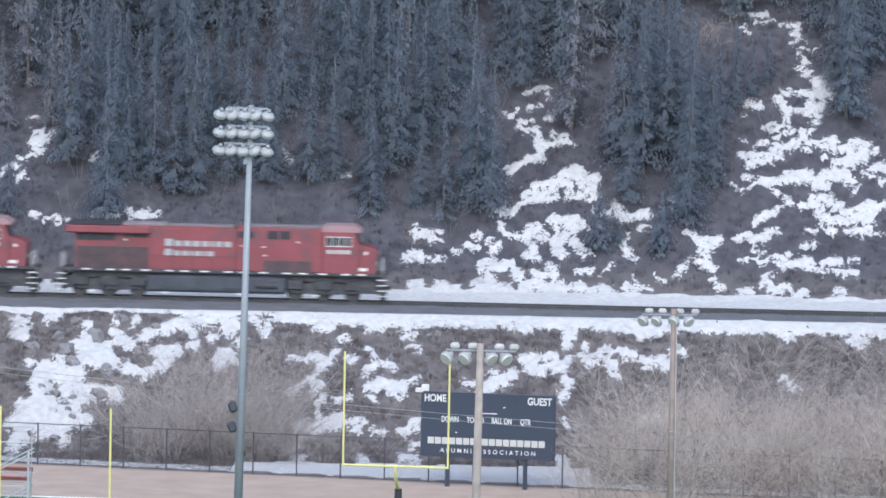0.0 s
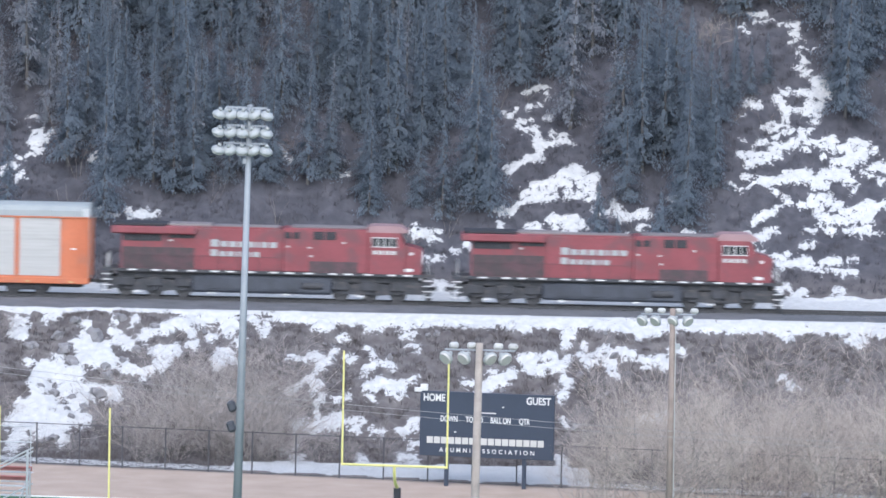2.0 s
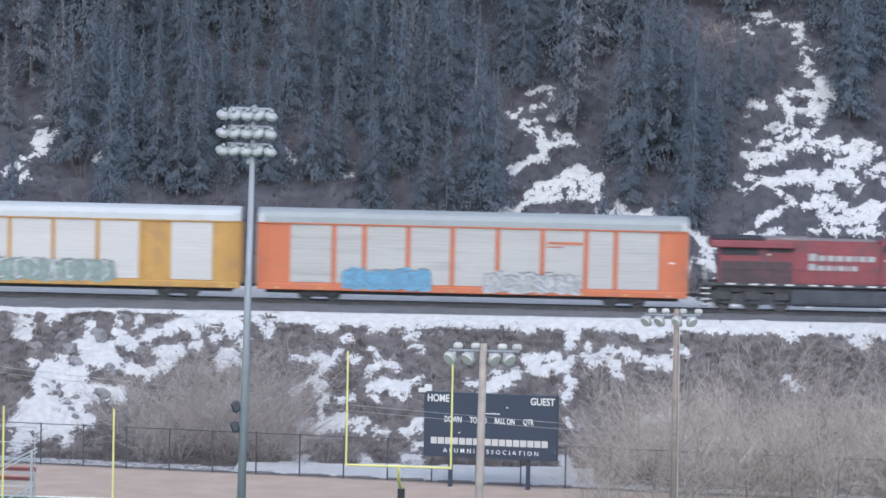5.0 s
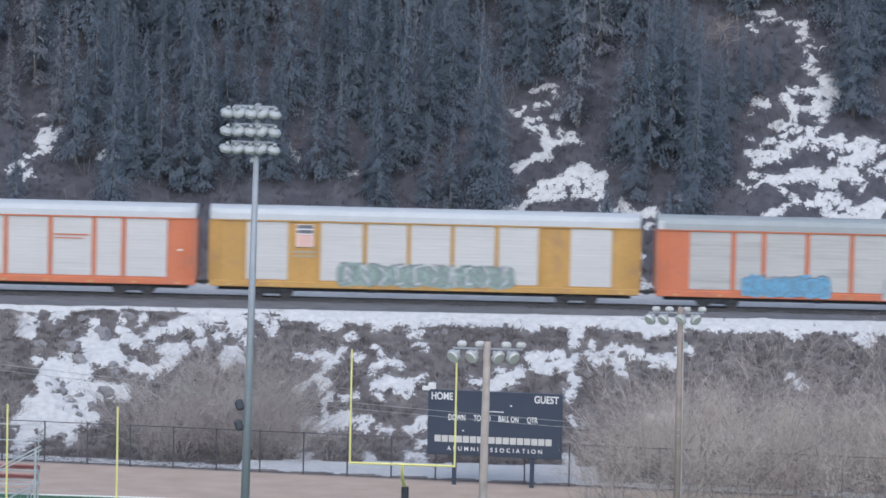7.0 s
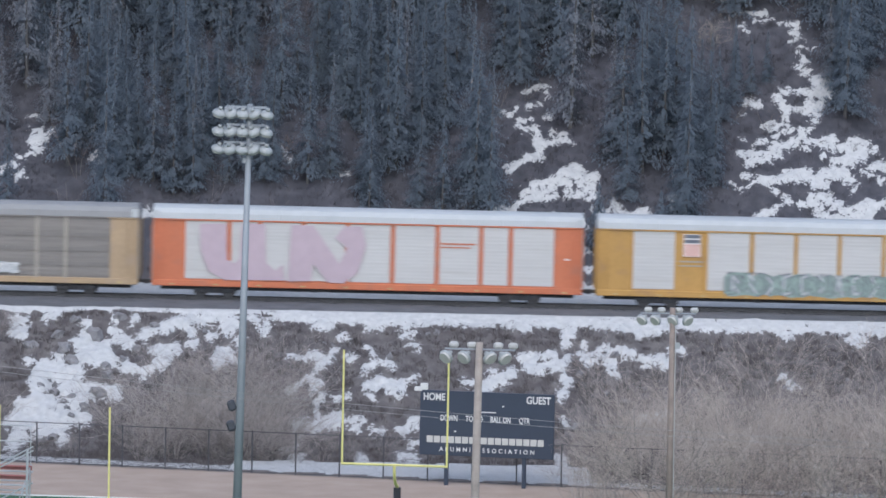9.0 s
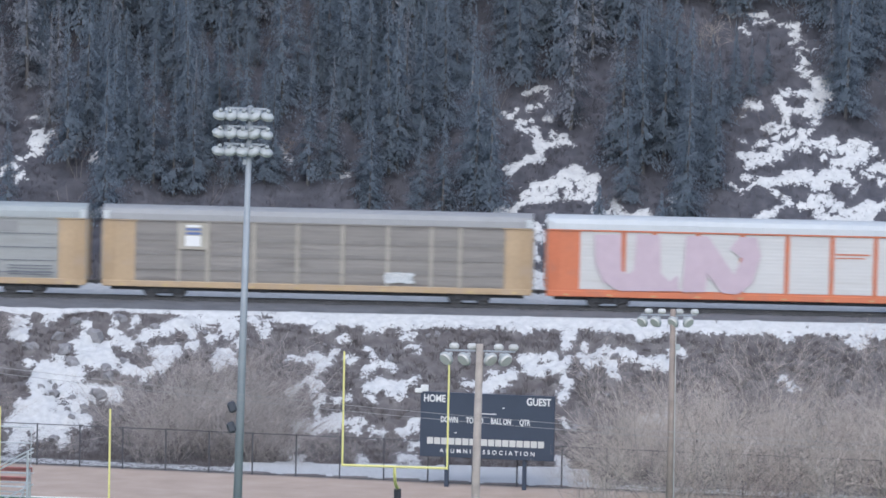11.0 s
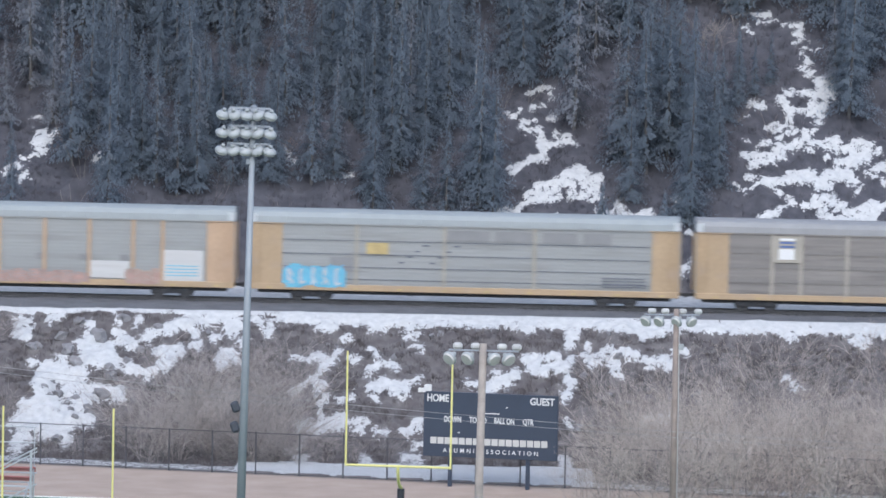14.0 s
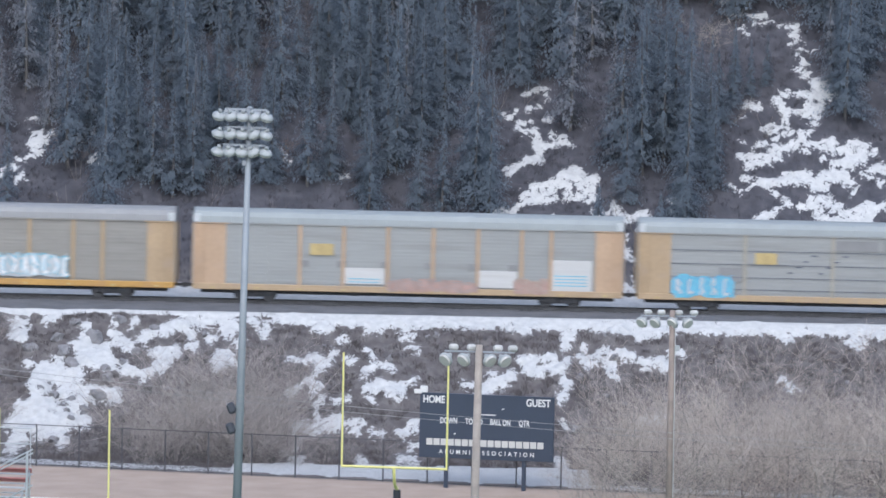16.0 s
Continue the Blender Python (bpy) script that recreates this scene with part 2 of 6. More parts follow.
def prism(bm, outline, y0, y1):
    """An outline in x and z, drawn out from y0 to y1."""
    front = [bm.verts.new((x, y0, z)) for x, z in outline]
    back = [bm.verts.new((x, y1, z)) for x, z in outline]
    bm.faces.new(front)
    bm.faces.new(back[::-1])
    n = len(outline)
    for i in range(n):
        bm.faces.new((front[i], back[i], back[(i + 1) % n], front[(i + 1) % n]))
    bmesh.ops.recalc_face_normals(bm, faces=bm.faces)
    return bm


def prismed(outline, y0, y1):
    return prism(bmesh.new(), outline, y0, y1)


def part(name, bm, mat, parent=None, label="", smooth=False):
    me = bpy.data.meshes.new(name)
    bm.to_mesh(me)
    bm.free()
    me.materials.append(mat)
    if smooth:
        for p in me.polygons:
            p.use_smooth = True
    ob = new(name, me)
    ob.parent = parent
    return tagged(ob, label)


def shape(name, verts, faces, mat, parent=None, label="", smooth=False):
    me = bpy.data.meshes.new(name)
    me.from_pydata(verts, [], faces)
    me.materials.append(mat)
    if smooth:
        me.polygons.foreach_set("use_smooth", [True] * len(me.polygons))
    ob = new(name, me)
    ob.parent = parent
    return tagged(ob, label)


def thing(name, m, label, category, group="", kind=""):
    ob = new(name)
    ob.empty_display_size = 0.3
    ob.matrix_basis = m
    return tagged(ob, label, category, group, kind)


TABLES = {}


def value_noise(x, y, seed):
    """Smooth noise from 0 to 1 on arrays."""
    if seed not in TABLES:
        TABLES[seed] = np.random.RandomState(seed).rand(256, 256)
    table = TABLES[seed]
    xi, yi = np.floor(x).astype(int), np.floor(y).astype(int)
    fx, fy = x - xi, y - yi
    fx, fy = fx * fx * (3 - 2 * fx), fy * fy * (3 - 2 * fy)
    a, b = table[xi % 256, yi % 256], table[(xi + 1) % 256, yi % 256]
    c, d = table[xi % 256, (yi + 1) % 256], table[(xi + 1) % 256, (yi + 1) % 256]
    return (a * (1 - fx) + b * fx) * (1 - fy) + (c * (1 - fx) + d * fx) * fy


def fractal(x, y, seed, octaves=4):
    total, size, out = 0.0, 1.0, np.zeros_like(x)
    for i in range(octaves):
        out += size * value_noise(x * 2 ** i + 17.3 * i, y * 2 ** i + 9.1 * i, seed + i)
        total += size
        size *= 0.55
    return out / total


# ---- the ground: field, bank, bed of the railway, wooded slope ----
# streaks of old snow on the slope and on the bank: from x, height to x, height, and half their breadth
SLOPE_SNOW_A = [(5.6, 20.6, 6.4, 20.9, 0.16), (6.4, 20.9, 7.5, 20.9, 0.16), (7.2, 20.4, 7.4, 20.4, 0.12), (6.0, 19.7, 6.2, 19.7, 0.16), (6.7, 19.8, 6.8, 19.8, 0.12), (4.2, 19.2, 4.7, 19.2, 0.16),
        (5.1, 19.5, 5.3, 19.5, 0.12), (5.2, 18.8, 6.0, 18.8, 0.12), (7.1, 19.0, 7.7, 18.9, 0.12), (5.1, 18.5, 5.9, 18.0, 0.12), (6.1, 18.0, 6.4, 18.0, 0.28), (6.5, 17.8, 6.9, 17.0, 0.32),
        (6.9, 16.9, 6.9, 16.3, 0.24), (6.7, 16.4, 5.7, 16.2, 0.24), (5.7, 16.2, 4.7, 15.5, 0.27), (4.4, 15.7, 4.5, 15.6, 0.16), (7.1, 17.2, 7.8, 17.3, 0.20), (7.8, 17.2, 8.6, 17.4, 0.20),
        (8.0, 17.7, 8.6, 17.7, 0.16), (7.6, 18.0, 7.8, 17.9, 0.16), (8.6, 17.3, 9.1, 17.2, 0.12), (2.6, 17.7, 3.0, 17.7, 0.08), (3.4, 17.9, 3.9, 17.9, 0.08)]
SLOPE_SNOW_B = [(8.4, 15.3, 9.4, 15.4, 0.39), (8.2, 14.9, 8.8, 14.6, 0.35), (9.6, 14.8, 10.5, 15.0, 0.35), (9.9, 14.4, 10.3, 14.4, 0.31), (8.6, 14.0, 9.9, 14.0, 0.19), (7.4, 14.8, 7.8, 14.8, 0.35),
        (6.4, 14.6, 7.0, 14.7, 0.27), (5.5, 14.1, 6.2, 14.2, 0.23), (6.4, 13.9, 7.0, 14.0, 0.23), (7.2, 14.2, 7.8, 14.4, 0.27), (6.0, 13.5, 7.8, 13.8, 0.16), (4.9, 13.0, 5.8, 13.4, 0.23),
        (3.6, 12.9, 4.7, 12.8, 0.27), (3.9, 12.6, 4.3, 12.5, 0.19), (9.9, 13.8, 10.5, 13.9, 0.16), (11.7, 13.4, 12.0, 13.2, 0.23), (11.8, 12.8, 12.0, 12.7, 0.27), (10.3, 13.0, 11.3, 12.9, 0.12)]
SLOPE_SNOW_C = [(3.7, 11.9, 5.1, 11.3, 0.19), (5.8, 11.3, 6.4, 11.6, 0.35), (6.0, 11.9, 6.4, 12.0, 0.19), (6.6, 11.2, 7.0, 11.1, 0.27), (7.4, 12.2, 8.0, 12.3, 0.35), (7.8, 11.6, 7.8, 12.0, 0.19),
        (6.2, 10.6, 6.2, 10.2, 0.31), (5.6, 10.2, 6.4, 10.0, 0.23), (5.5, 11.1, 6.2, 10.8, 0.23), (7.8, 10.9, 7.9, 10.4, 0.42), (8.1, 11.1, 8.3, 11.5, 0.23), (8.6, 12.2, 9.5, 12.2, 0.43),
        (8.9, 11.7, 9.1, 12.0, 0.35), (8.9, 11.2, 9.2, 10.8, 0.31), (9.3, 10.6, 9.8, 10.4, 0.23), (9.5, 10.1, 10.2, 10.2, 0.15), (7.0, 9.6, 7.5, 9.4, 0.15), (9.1, 9.2, 10.0, 9.3, 0.15),
        (10.6, 9.1, 11.5, 9.6, 0.08)]
SLOPE_SNOW_D = [(2.2, 11.3, 2.4, 11.2, 0.19), (1.9, 10.6, 2.4, 10.6, 0.23), (3.0, 10.8, 3.3, 11.0, 0.15), (3.5, 10.3, 3.9, 10.6, 0.23), (0.7, 10.3, 1.2, 10.2, 0.15), (-1.9, 11.8, -1.7, 11.7, 0.12),
        (-1.9, 11.2, -0.9, 11.3, 0.27), (-0.9, 11.1, -0.4, 10.8, 0.15), (-0.6, 11.4, -0.3, 11.4, 0.15), (-2.6, 9.8, -2.2, 9.7, 0.19), (-1.9, 10.0, -1.5, 9.8, 0.31), (-1.0, 9.7, 0.1, 9.7, 0.11),
        (2.7, 9.5, 3.4, 9.6, 0.27), (2.8, 9.1, 2.9, 9.2, 0.27), (3.5, 9.3, 4.7, 9.5, 0.31), (4.7, 9.2, 5.4, 9.0, 0.34), (4.9, 8.8, 5.4, 8.7, 0.30), (3.0, 8.8, 3.2, 8.6, 0.27),
        (6.4, 8.9, 7.7, 8.9, 0.27)]
SLOPE_SNOW_E = [(-2.1, 8.0, -1.4, 8.1, 0.23), (-0.2, 8.1, 1.1, 8.0, 0.26), (2.4, 8.3, 3.4, 8.4, 0.34), (3.4, 8.1, 4.5, 8.0, 0.26), (5.6, 8.2, 6.8, 8.3, 0.34), (7.0, 8.0, 8.1, 8.2, 0.38),
        (8.7, 8.2, 9.4, 8.2, 0.30), (9.8, 8.1, 11.3, 8.1, 0.26), (12.1, 8.3, 12.8, 8.1, 0.19), (12.4, 12.6, 14.1, 12.9, 0.27), (13.3, 13.0, 13.7, 13.1, 0.15), (13.5, 12.0, 14.1, 12.1, 0.12),
        (12.6, 11.6, 12.7, 11.5, 0.12), (12.3, 11.1, 12.6, 10.7, 0.31), (12.5, 10.6, 12.7, 10.6, 0.27), (12.3, 10.2, 13.1, 10.2, 0.11), (15.9, 13.9, 16.0, 13.9, 0.19), (16.3, 13.7, 16.9, 13.7, 0.12),
        (15.7, 13.2, 16.0, 12.7, 0.08)]
SLOPE_SNOW_F = [(16.7, 11.9, 17.0, 11.7, 0.19), (17.3, 11.3, 17.9, 11.3, 0.27), (18.1, 11.2, 18.9, 11.4, 0.23), (17.5, 10.9, 18.1, 10.9, 0.19), (17.7, 10.5, 17.8, 10.2, 0.27), (17.5, 10.0, 18.2, 9.6, 0.31),
        (18.0, 9.5, 18.1, 9.5, 0.23), (16.9, 10.1, 16.5, 9.7, 0.11), (16.1, 9.6, 16.5, 9.6, 0.11), (15.7, 9.2, 16.1, 9.1, 0.11), (14.4, 9.2, 14.7, 8.7, 0.15), (14.7, 8.7, 15.1, 8.7, 0.11),
        (13.0, 8.9, 13.2, 8.8, 0.11), (13.2, 8.5, 14.0, 8.3, 0.15), (12.3, 8.5, 13.2, 8.1, 0.19), (18.1, 8.9, 18.4, 8.9, 0.11), (18.3, 8.5, 18.7, 8.4, 0.15), (20.0, 8.1, 20.6, 8.2, 0.23)]
SLOPE_SNOW_G = [(20.1, 27.4, 21.3, 27.7, 0.16), (20.8, 26.5, 22.4, 26.4, 0.08), (22.6, 26.5, 23.0, 26.6, 0.16), (22.1, 26.0, 23.6, 26.1, 0.08), (21.1, 25.6, 21.4, 25.6, 0.16), (21.3, 25.4, 21.9, 25.2, 0.08),
        (24.0, 25.8, 24.8, 25.9, 0.08), (24.8, 25.8, 25.4, 25.7, 0.12), (24.7, 25.2, 25.3, 25.1, 0.20), (24.7, 24.7, 25.1, 24.8, 0.08), (25.7, 24.8, 25.8, 24.7, 0.08), (26.1, 24.2, 26.5, 24.1, 0.08),
        (25.0, 23.8, 25.4, 24.2, 0.12), (25.4, 23.4, 25.6, 23.2, 0.24), (25.1, 22.9, 25.3, 23.0, 0.16), (25.5, 22.5, 25.8, 22.5, 0.16), (26.1, 22.1, 28.3, 21.9, 0.24), (26.3, 21.6, 27.5, 21.8, 0.36),
        (26.6, 21.0, 27.2, 21.2, 0.40)]
SLOPE_SNOW_H = [(27.4, 20.9, 27.9, 21.2, 0.16), (26.0, 21.0, 26.4, 21.2, 0.28), (25.7, 20.4, 26.3, 20.2, 0.36), (25.7, 19.8, 26.1, 19.6, 0.24), (26.5, 20.0, 26.8, 20.4, 0.20), (24.4, 21.4, 24.8, 21.3, 0.12),
        (25.0, 21.2, 25.6, 21.1, 0.16), (23.8, 21.0, 24.0, 20.9, 0.20), (21.3, 20.3, 21.8, 20.2, 0.20), (22.2, 20.1, 22.4, 20.3, 0.16), (23.2, 20.6, 23.5, 20.5, 0.24), (23.7, 20.2, 24.0, 19.8, 0.28),
        (24.3, 20.0, 25.5, 19.8, 0.20), (23.9, 19.4, 23.9, 19.2, 0.28), (22.7, 19.0, 23.3, 18.9, 0.20), (22.4, 18.7, 23.1, 18.6, 0.16), (23.2, 18.8, 23.4, 18.9, 0.20), (25.6, 19.2, 25.8, 19.1, 0.12),
        (20.7, 19.6, 20.9, 19.6, 0.08)]
SLOPE_SNOW_I = [(23.6, 18.4, 24.4, 18.6, 0.16), (24.6, 18.5, 25.6, 18.6, 0.12), (24.8, 18.3, 25.1, 18.0, 0.20), (24.2, 17.9, 24.7, 17.9, 0.16), (23.9, 17.3, 24.5, 17.6, 0.24), (23.1, 17.6, 23.7, 17.3, 0.24),
        (25.1, 17.5, 25.3, 17.3, 0.16), (25.5, 17.8, 27.3, 18.0, 0.20), (26.3, 17.6, 27.1, 17.5, 0.16), (23.0, 18.1, 23.3, 18.2, 0.12), (20.6, 17.9, 21.0, 17.8, 0.08), (22.0, 17.8, 22.4, 17.7, 0.12),
        (22.7, 17.3, 23.3, 17.1, 0.20), (21.4, 17.2, 21.6, 17.3, 0.12), (27.5, 17.4, 28.1, 17.4, 0.28), (28.3, 17.8, 29.6, 17.8, 0.24), (28.5, 17.4, 29.3, 17.3, 0.28), (29.3, 17.2, 30.1, 17.3, 0.20),
        (28.1, 16.9, 29.3, 16.9, 0.35)]
SLOPE_SNOW_J = [(27.2, 16.5, 28.4, 16.6, 0.35), (20.5, 16.9, 23.3, 16.8, 0.20), (21.1, 16.4, 22.5, 16.6, 0.20), (26.3, 16.8, 26.5, 16.8, 0.16), (20.8, 15.5, 22.0, 15.4, 0.16), (22.0, 15.2, 23.9, 15.4, 0.31),
        (23.6, 15.8, 25.4, 15.8, 0.23), (24.3, 15.4, 26.3, 15.4, 0.31), (25.5, 15.0, 26.5, 15.0, 0.23), (26.5, 15.6, 28.0, 15.8, 0.31), (27.9, 15.4, 28.3, 15.3, 0.20), (28.4, 14.4, 28.8, 15.0, 0.12),
        (29.7, 16.2, 30.7, 16.4, 0.24), (28.9, 16.0, 30.1, 15.5, 0.08), (30.0, 15.3, 30.5, 15.3, 0.16), (19.9, 15.0, 20.4, 14.6, 0.16), (21.0, 14.7, 21.6, 14.9, 0.12), (22.7, 14.6, 23.1, 14.5, 0.16),
        (23.5, 14.4, 23.8, 14.2, 0.16)]
SLOPE_SNOW_K = [(25.4, 14.2, 26.8, 14.2, 0.27), (24.6, 13.8, 25.8, 13.8, 0.23), (26.6, 13.8, 27.3, 13.7, 0.27), (25.6, 13.3, 26.1, 13.5, 0.23), (25.7, 12.8, 26.3, 13.0, 0.23), (27.3, 13.2, 27.7, 13.3, 0.23),
        (21.7, 12.9, 22.8, 13.4, 0.23), (21.1, 12.5, 21.7, 12.7, 0.19), (23.3, 13.8, 23.9, 13.9, 0.12), (26.5, 12.7, 28.5, 12.9, 0.27), (28.3, 13.4, 29.5, 13.7, 0.27), (29.3, 13.8, 30.3, 13.9, 0.23),
        (28.8, 12.9, 29.4, 13.1, 0.35), (29.0, 12.3, 29.2, 12.2, 0.27), (27.6, 12.1, 29.2, 12.0, 0.19), (25.9, 12.3, 26.7, 12.0, 0.15), (24.7, 12.1, 25.3, 12.0, 0.12), (29.6, 12.0, 30.2, 12.1, 0.12),
        (19.9, 11.6, 20.8, 11.7, 0.19)]
SLOPE_SNOW_L = [(20.8, 11.4, 21.8, 11.5, 0.19), (21.8, 11.8, 22.8, 12.0, 0.12), (21.0, 10.8, 21.7, 10.8, 0.11), (24.6, 11.0, 25.2, 11.2, 0.15), (20.1, 10.1, 21.7, 10.2, 0.11), (21.3, 10.1, 22.4, 10.2, 0.23),
        (22.5, 10.4, 23.6, 10.5, 0.19), (23.0, 9.9, 25.1, 10.2, 0.27), (24.3, 9.8, 25.5, 9.8, 0.19), (26.1, 10.2, 26.9, 10.3, 0.19), (25.5, 9.6, 27.0, 9.6, 0.15), (27.0, 9.5, 28.1, 9.5, 0.19),
        (27.7, 10.3, 28.2, 10.3, 0.11), (21.6, 9.0, 22.4, 9.3, 0.15), (21.4, 8.6, 22.0, 8.7, 0.15), (22.7, 8.5, 23.3, 8.6, 0.19), (21.9, 8.3, 22.5, 8.2, 0.27), (23.6, 8.1, 24.4, 8.2, 0.26),
        (26.4, 8.2, 26.8, 8.3, 0.23)]
SLOPE_SNOW_M = [(-29.0, 18.3, -28.3, 18.3, 0.08), (-28.6, 17.3, -28.1, 17.3, 0.24), (-27.7, 17.1, -27.1, 17.4, 0.08), (-28.7, 16.7, -27.9, 16.8, 0.27), (-28.5, 16.2, -28.0, 16.0, 0.20), (-28.7, 15.7, -28.5, 15.8, 0.16),
        (-29.4, 15.6, -29.4, 15.6, 0.16), (-30.4, 14.6, -30.2, 14.7, 0.27), (-30.1, 15.0, -29.5, 15.0, 0.16), (-29.4, 14.4, -29.2, 14.4, 0.23), (-28.9, 14.7, -28.8, 14.2, 0.12), (-25.2, 16.7, -24.8, 16.7, 0.08),
        (-24.5, 15.6, -23.9, 15.8, 0.20), (-23.7, 15.5, -22.7, 15.7, 0.20), (-22.9, 15.1, -22.8, 15.2, 0.12), (-24.0, 14.7, -23.4, 14.8, 0.08), (-27.9, 12.0, -27.6, 12.0, 0.19), (-27.3, 11.7, -27.2, 11.6, 0.12),
        (-26.8, 11.7, -26.5, 11.8, 0.19)]
SLOPE_SNOW_N = [(-26.3, 11.6, -25.5, 11.7, 0.12), (-26.2, 11.3, -26.1, 11.3, 0.12), (-23.9, 11.9, -23.4, 12.2, 0.19), (-23.1, 12.0, -22.1, 12.1, 0.15), (-21.3, 12.4, -21.2, 12.5, 0.19), (-21.1, 12.1, -20.2, 12.2, 0.23),
        (-20.4, 12.4, -20.1, 12.4, 0.15), (-20.0, 12.1, -19.4, 12.1, 0.15), (-11.3, 16.7, -11.0, 16.0, 0.08), (-11.0, 15.8, -10.4, 15.7, 0.08), (-9.6, 15.5, -8.6, 15.3, 0.08), (-8.4, 15.2, -6.4, 15.0, 0.08)]
BANK_SNOW_A = [(-24.8, 6.8, -24.1, 7.0, 0.14), (-26.6, 6.1, -26.1, 6.0, 0.28), (-26.9, 6.6, -26.1, 6.5, 0.11), (-22.4, 6.7, -22.1, 6.1, 0.14), (-22.3, 5.9, -22.1, 5.7, 0.21), (-22.5, 5.4, -21.8, 5.1, 0.28),
        (-22.2, 4.8, -21.1, 4.7, 0.32), (-21.3, 5.2, -20.8, 5.4, 0.25), (-20.7, 5.0, -20.3, 4.7, 0.28), (-20.6, 6.9, -20.4, 6.7, 0.14), (-20.4, 6.1, -19.8, 6.0, 0.14), (-19.6, 5.7, -19.2, 5.6, 0.28),
        (-20.1, 5.7, -20.0, 5.8, 0.14), (-19.2, 6.8, -19.1, 6.7, 0.14), (-24.7, 3.8, -23.4, 4.3, 0.35), (-25.0, 3.5, -24.6, 3.7, 0.17), (-23.5, 3.8, -22.2, 3.9, 0.35), (-24.4, 3.3, -24.1, 3.4, 0.24),
        (-24.8, 3.2, -24.5, 3.0, 0.21)]
BANK_SNOW_B = [(-22.8, 3.1, -22.1, 3.1, 0.45), (-22.6, 3.5, -21.9, 3.7, 0.17), (-21.6, 3.0, -20.6, 3.0, 0.31), (-20.6, 2.9, -19.7, 2.9, 0.24), (-24.7, 2.5, -23.8, 2.3, 0.45), (-25.6, 2.3, -25.0, 2.3, 0.28),
        (-23.6, 1.8, -22.5, 1.9, 0.38), (-22.2, 2.4, -21.7, 2.4, 0.24), (-21.9, 2.8, -21.5, 2.7, 0.24), (-25.3, 1.5, -24.0, 1.6, 0.45), (-25.9, 1.4, -25.6, 1.4, 0.21), (-23.5, 1.1, -22.6, 1.1, 0.34),
        (-21.9, 1.7, -21.5, 1.6, 0.24), (-24.1, 0.9, -23.7, 0.9, 0.20), (-22.7, 0.9, -22.5, 0.6, 0.24), (-25.1, 0.7, -25.4, 0.5, 0.27), (-25.6, 4.5, -25.2, 4.4, 0.11), (-23.8, 4.6, -23.4, 4.7, 0.21),
        (-22.5, 0.5, -22.3, 0.6, 0.17)]
BANK_SNOW_C = [(-19.5, 4.3, -18.4, 4.1, 0.21), (-18.4, 4.0, -17.4, 4.3, 0.21), (-17.6, 4.4, -16.7, 4.8, 0.24), (-17.2, 5.2, -16.5, 5.3, 0.21), (-16.6, 4.9, -16.3, 5.2, 0.14), (-17.7, 5.2, -17.5, 5.1, 0.18),
        (-18.4, 5.9, -17.4, 6.4, 0.14), (-17.4, 6.4, -16.3, 6.9, 0.21), (-16.5, 6.7, -15.5, 7.0, 0.28), (-16.0, 6.4, -15.4, 6.2, 0.18), (-15.5, 6.8, -12.9, 7.2, 0.28), (-13.5, 6.5, -12.8, 6.7, 0.28),
        (-14.4, 6.0, -14.0, 6.0, 0.14), (-15.7, 5.7, -15.1, 5.7, 0.11), (-12.7, 5.9, -12.4, 5.8, 0.11), (-13.8, 5.2, -12.8, 5.2, 0.18), (-13.6, 4.9, -12.7, 4.8, 0.21), (-13.7, 4.6, -13.0, 4.6, 0.10),
        (-11.3, 6.3, -10.8, 6.3, 0.21)]
BANK_SNOW_D = [(-10.8, 6.6, -10.6, 6.7, 0.18), (-11.8, 7.3, -11.4, 6.8, 0.11), (-10.0, 7.3, -5.7, 7.4, 0.32), (-7.8, 6.7, -6.9, 6.8, 0.21), (-4.6, 6.8, -3.7, 6.8, 0.25), (-2.9, 6.9, -2.1, 7.0, 0.18),
        (-2.3, 6.4, -1.4, 6.5, 0.11), (-6.1, 6.0, -5.9, 6.1, 0.14), (-7.3, 4.9, -6.7, 5.2, 0.21), (-6.7, 5.3, -6.4, 5.4, 0.14), (-8.2, 5.1, -7.3, 5.1, 0.11), (-9.3, 5.1, -8.7, 5.0, 0.11),
        (-7.4, 4.6, -7.2, 4.8, 0.18), (-7.5, 4.3, -7.6, 4.1, 0.14), (-7.8, 4.0, -7.6, 3.8, 0.17), (-7.4, 3.7, -7.2, 3.7, 0.17), (-9.3, 3.4, -8.9, 3.3, 0.17), (-8.9, 3.6, -7.9, 4.1, 0.10)]
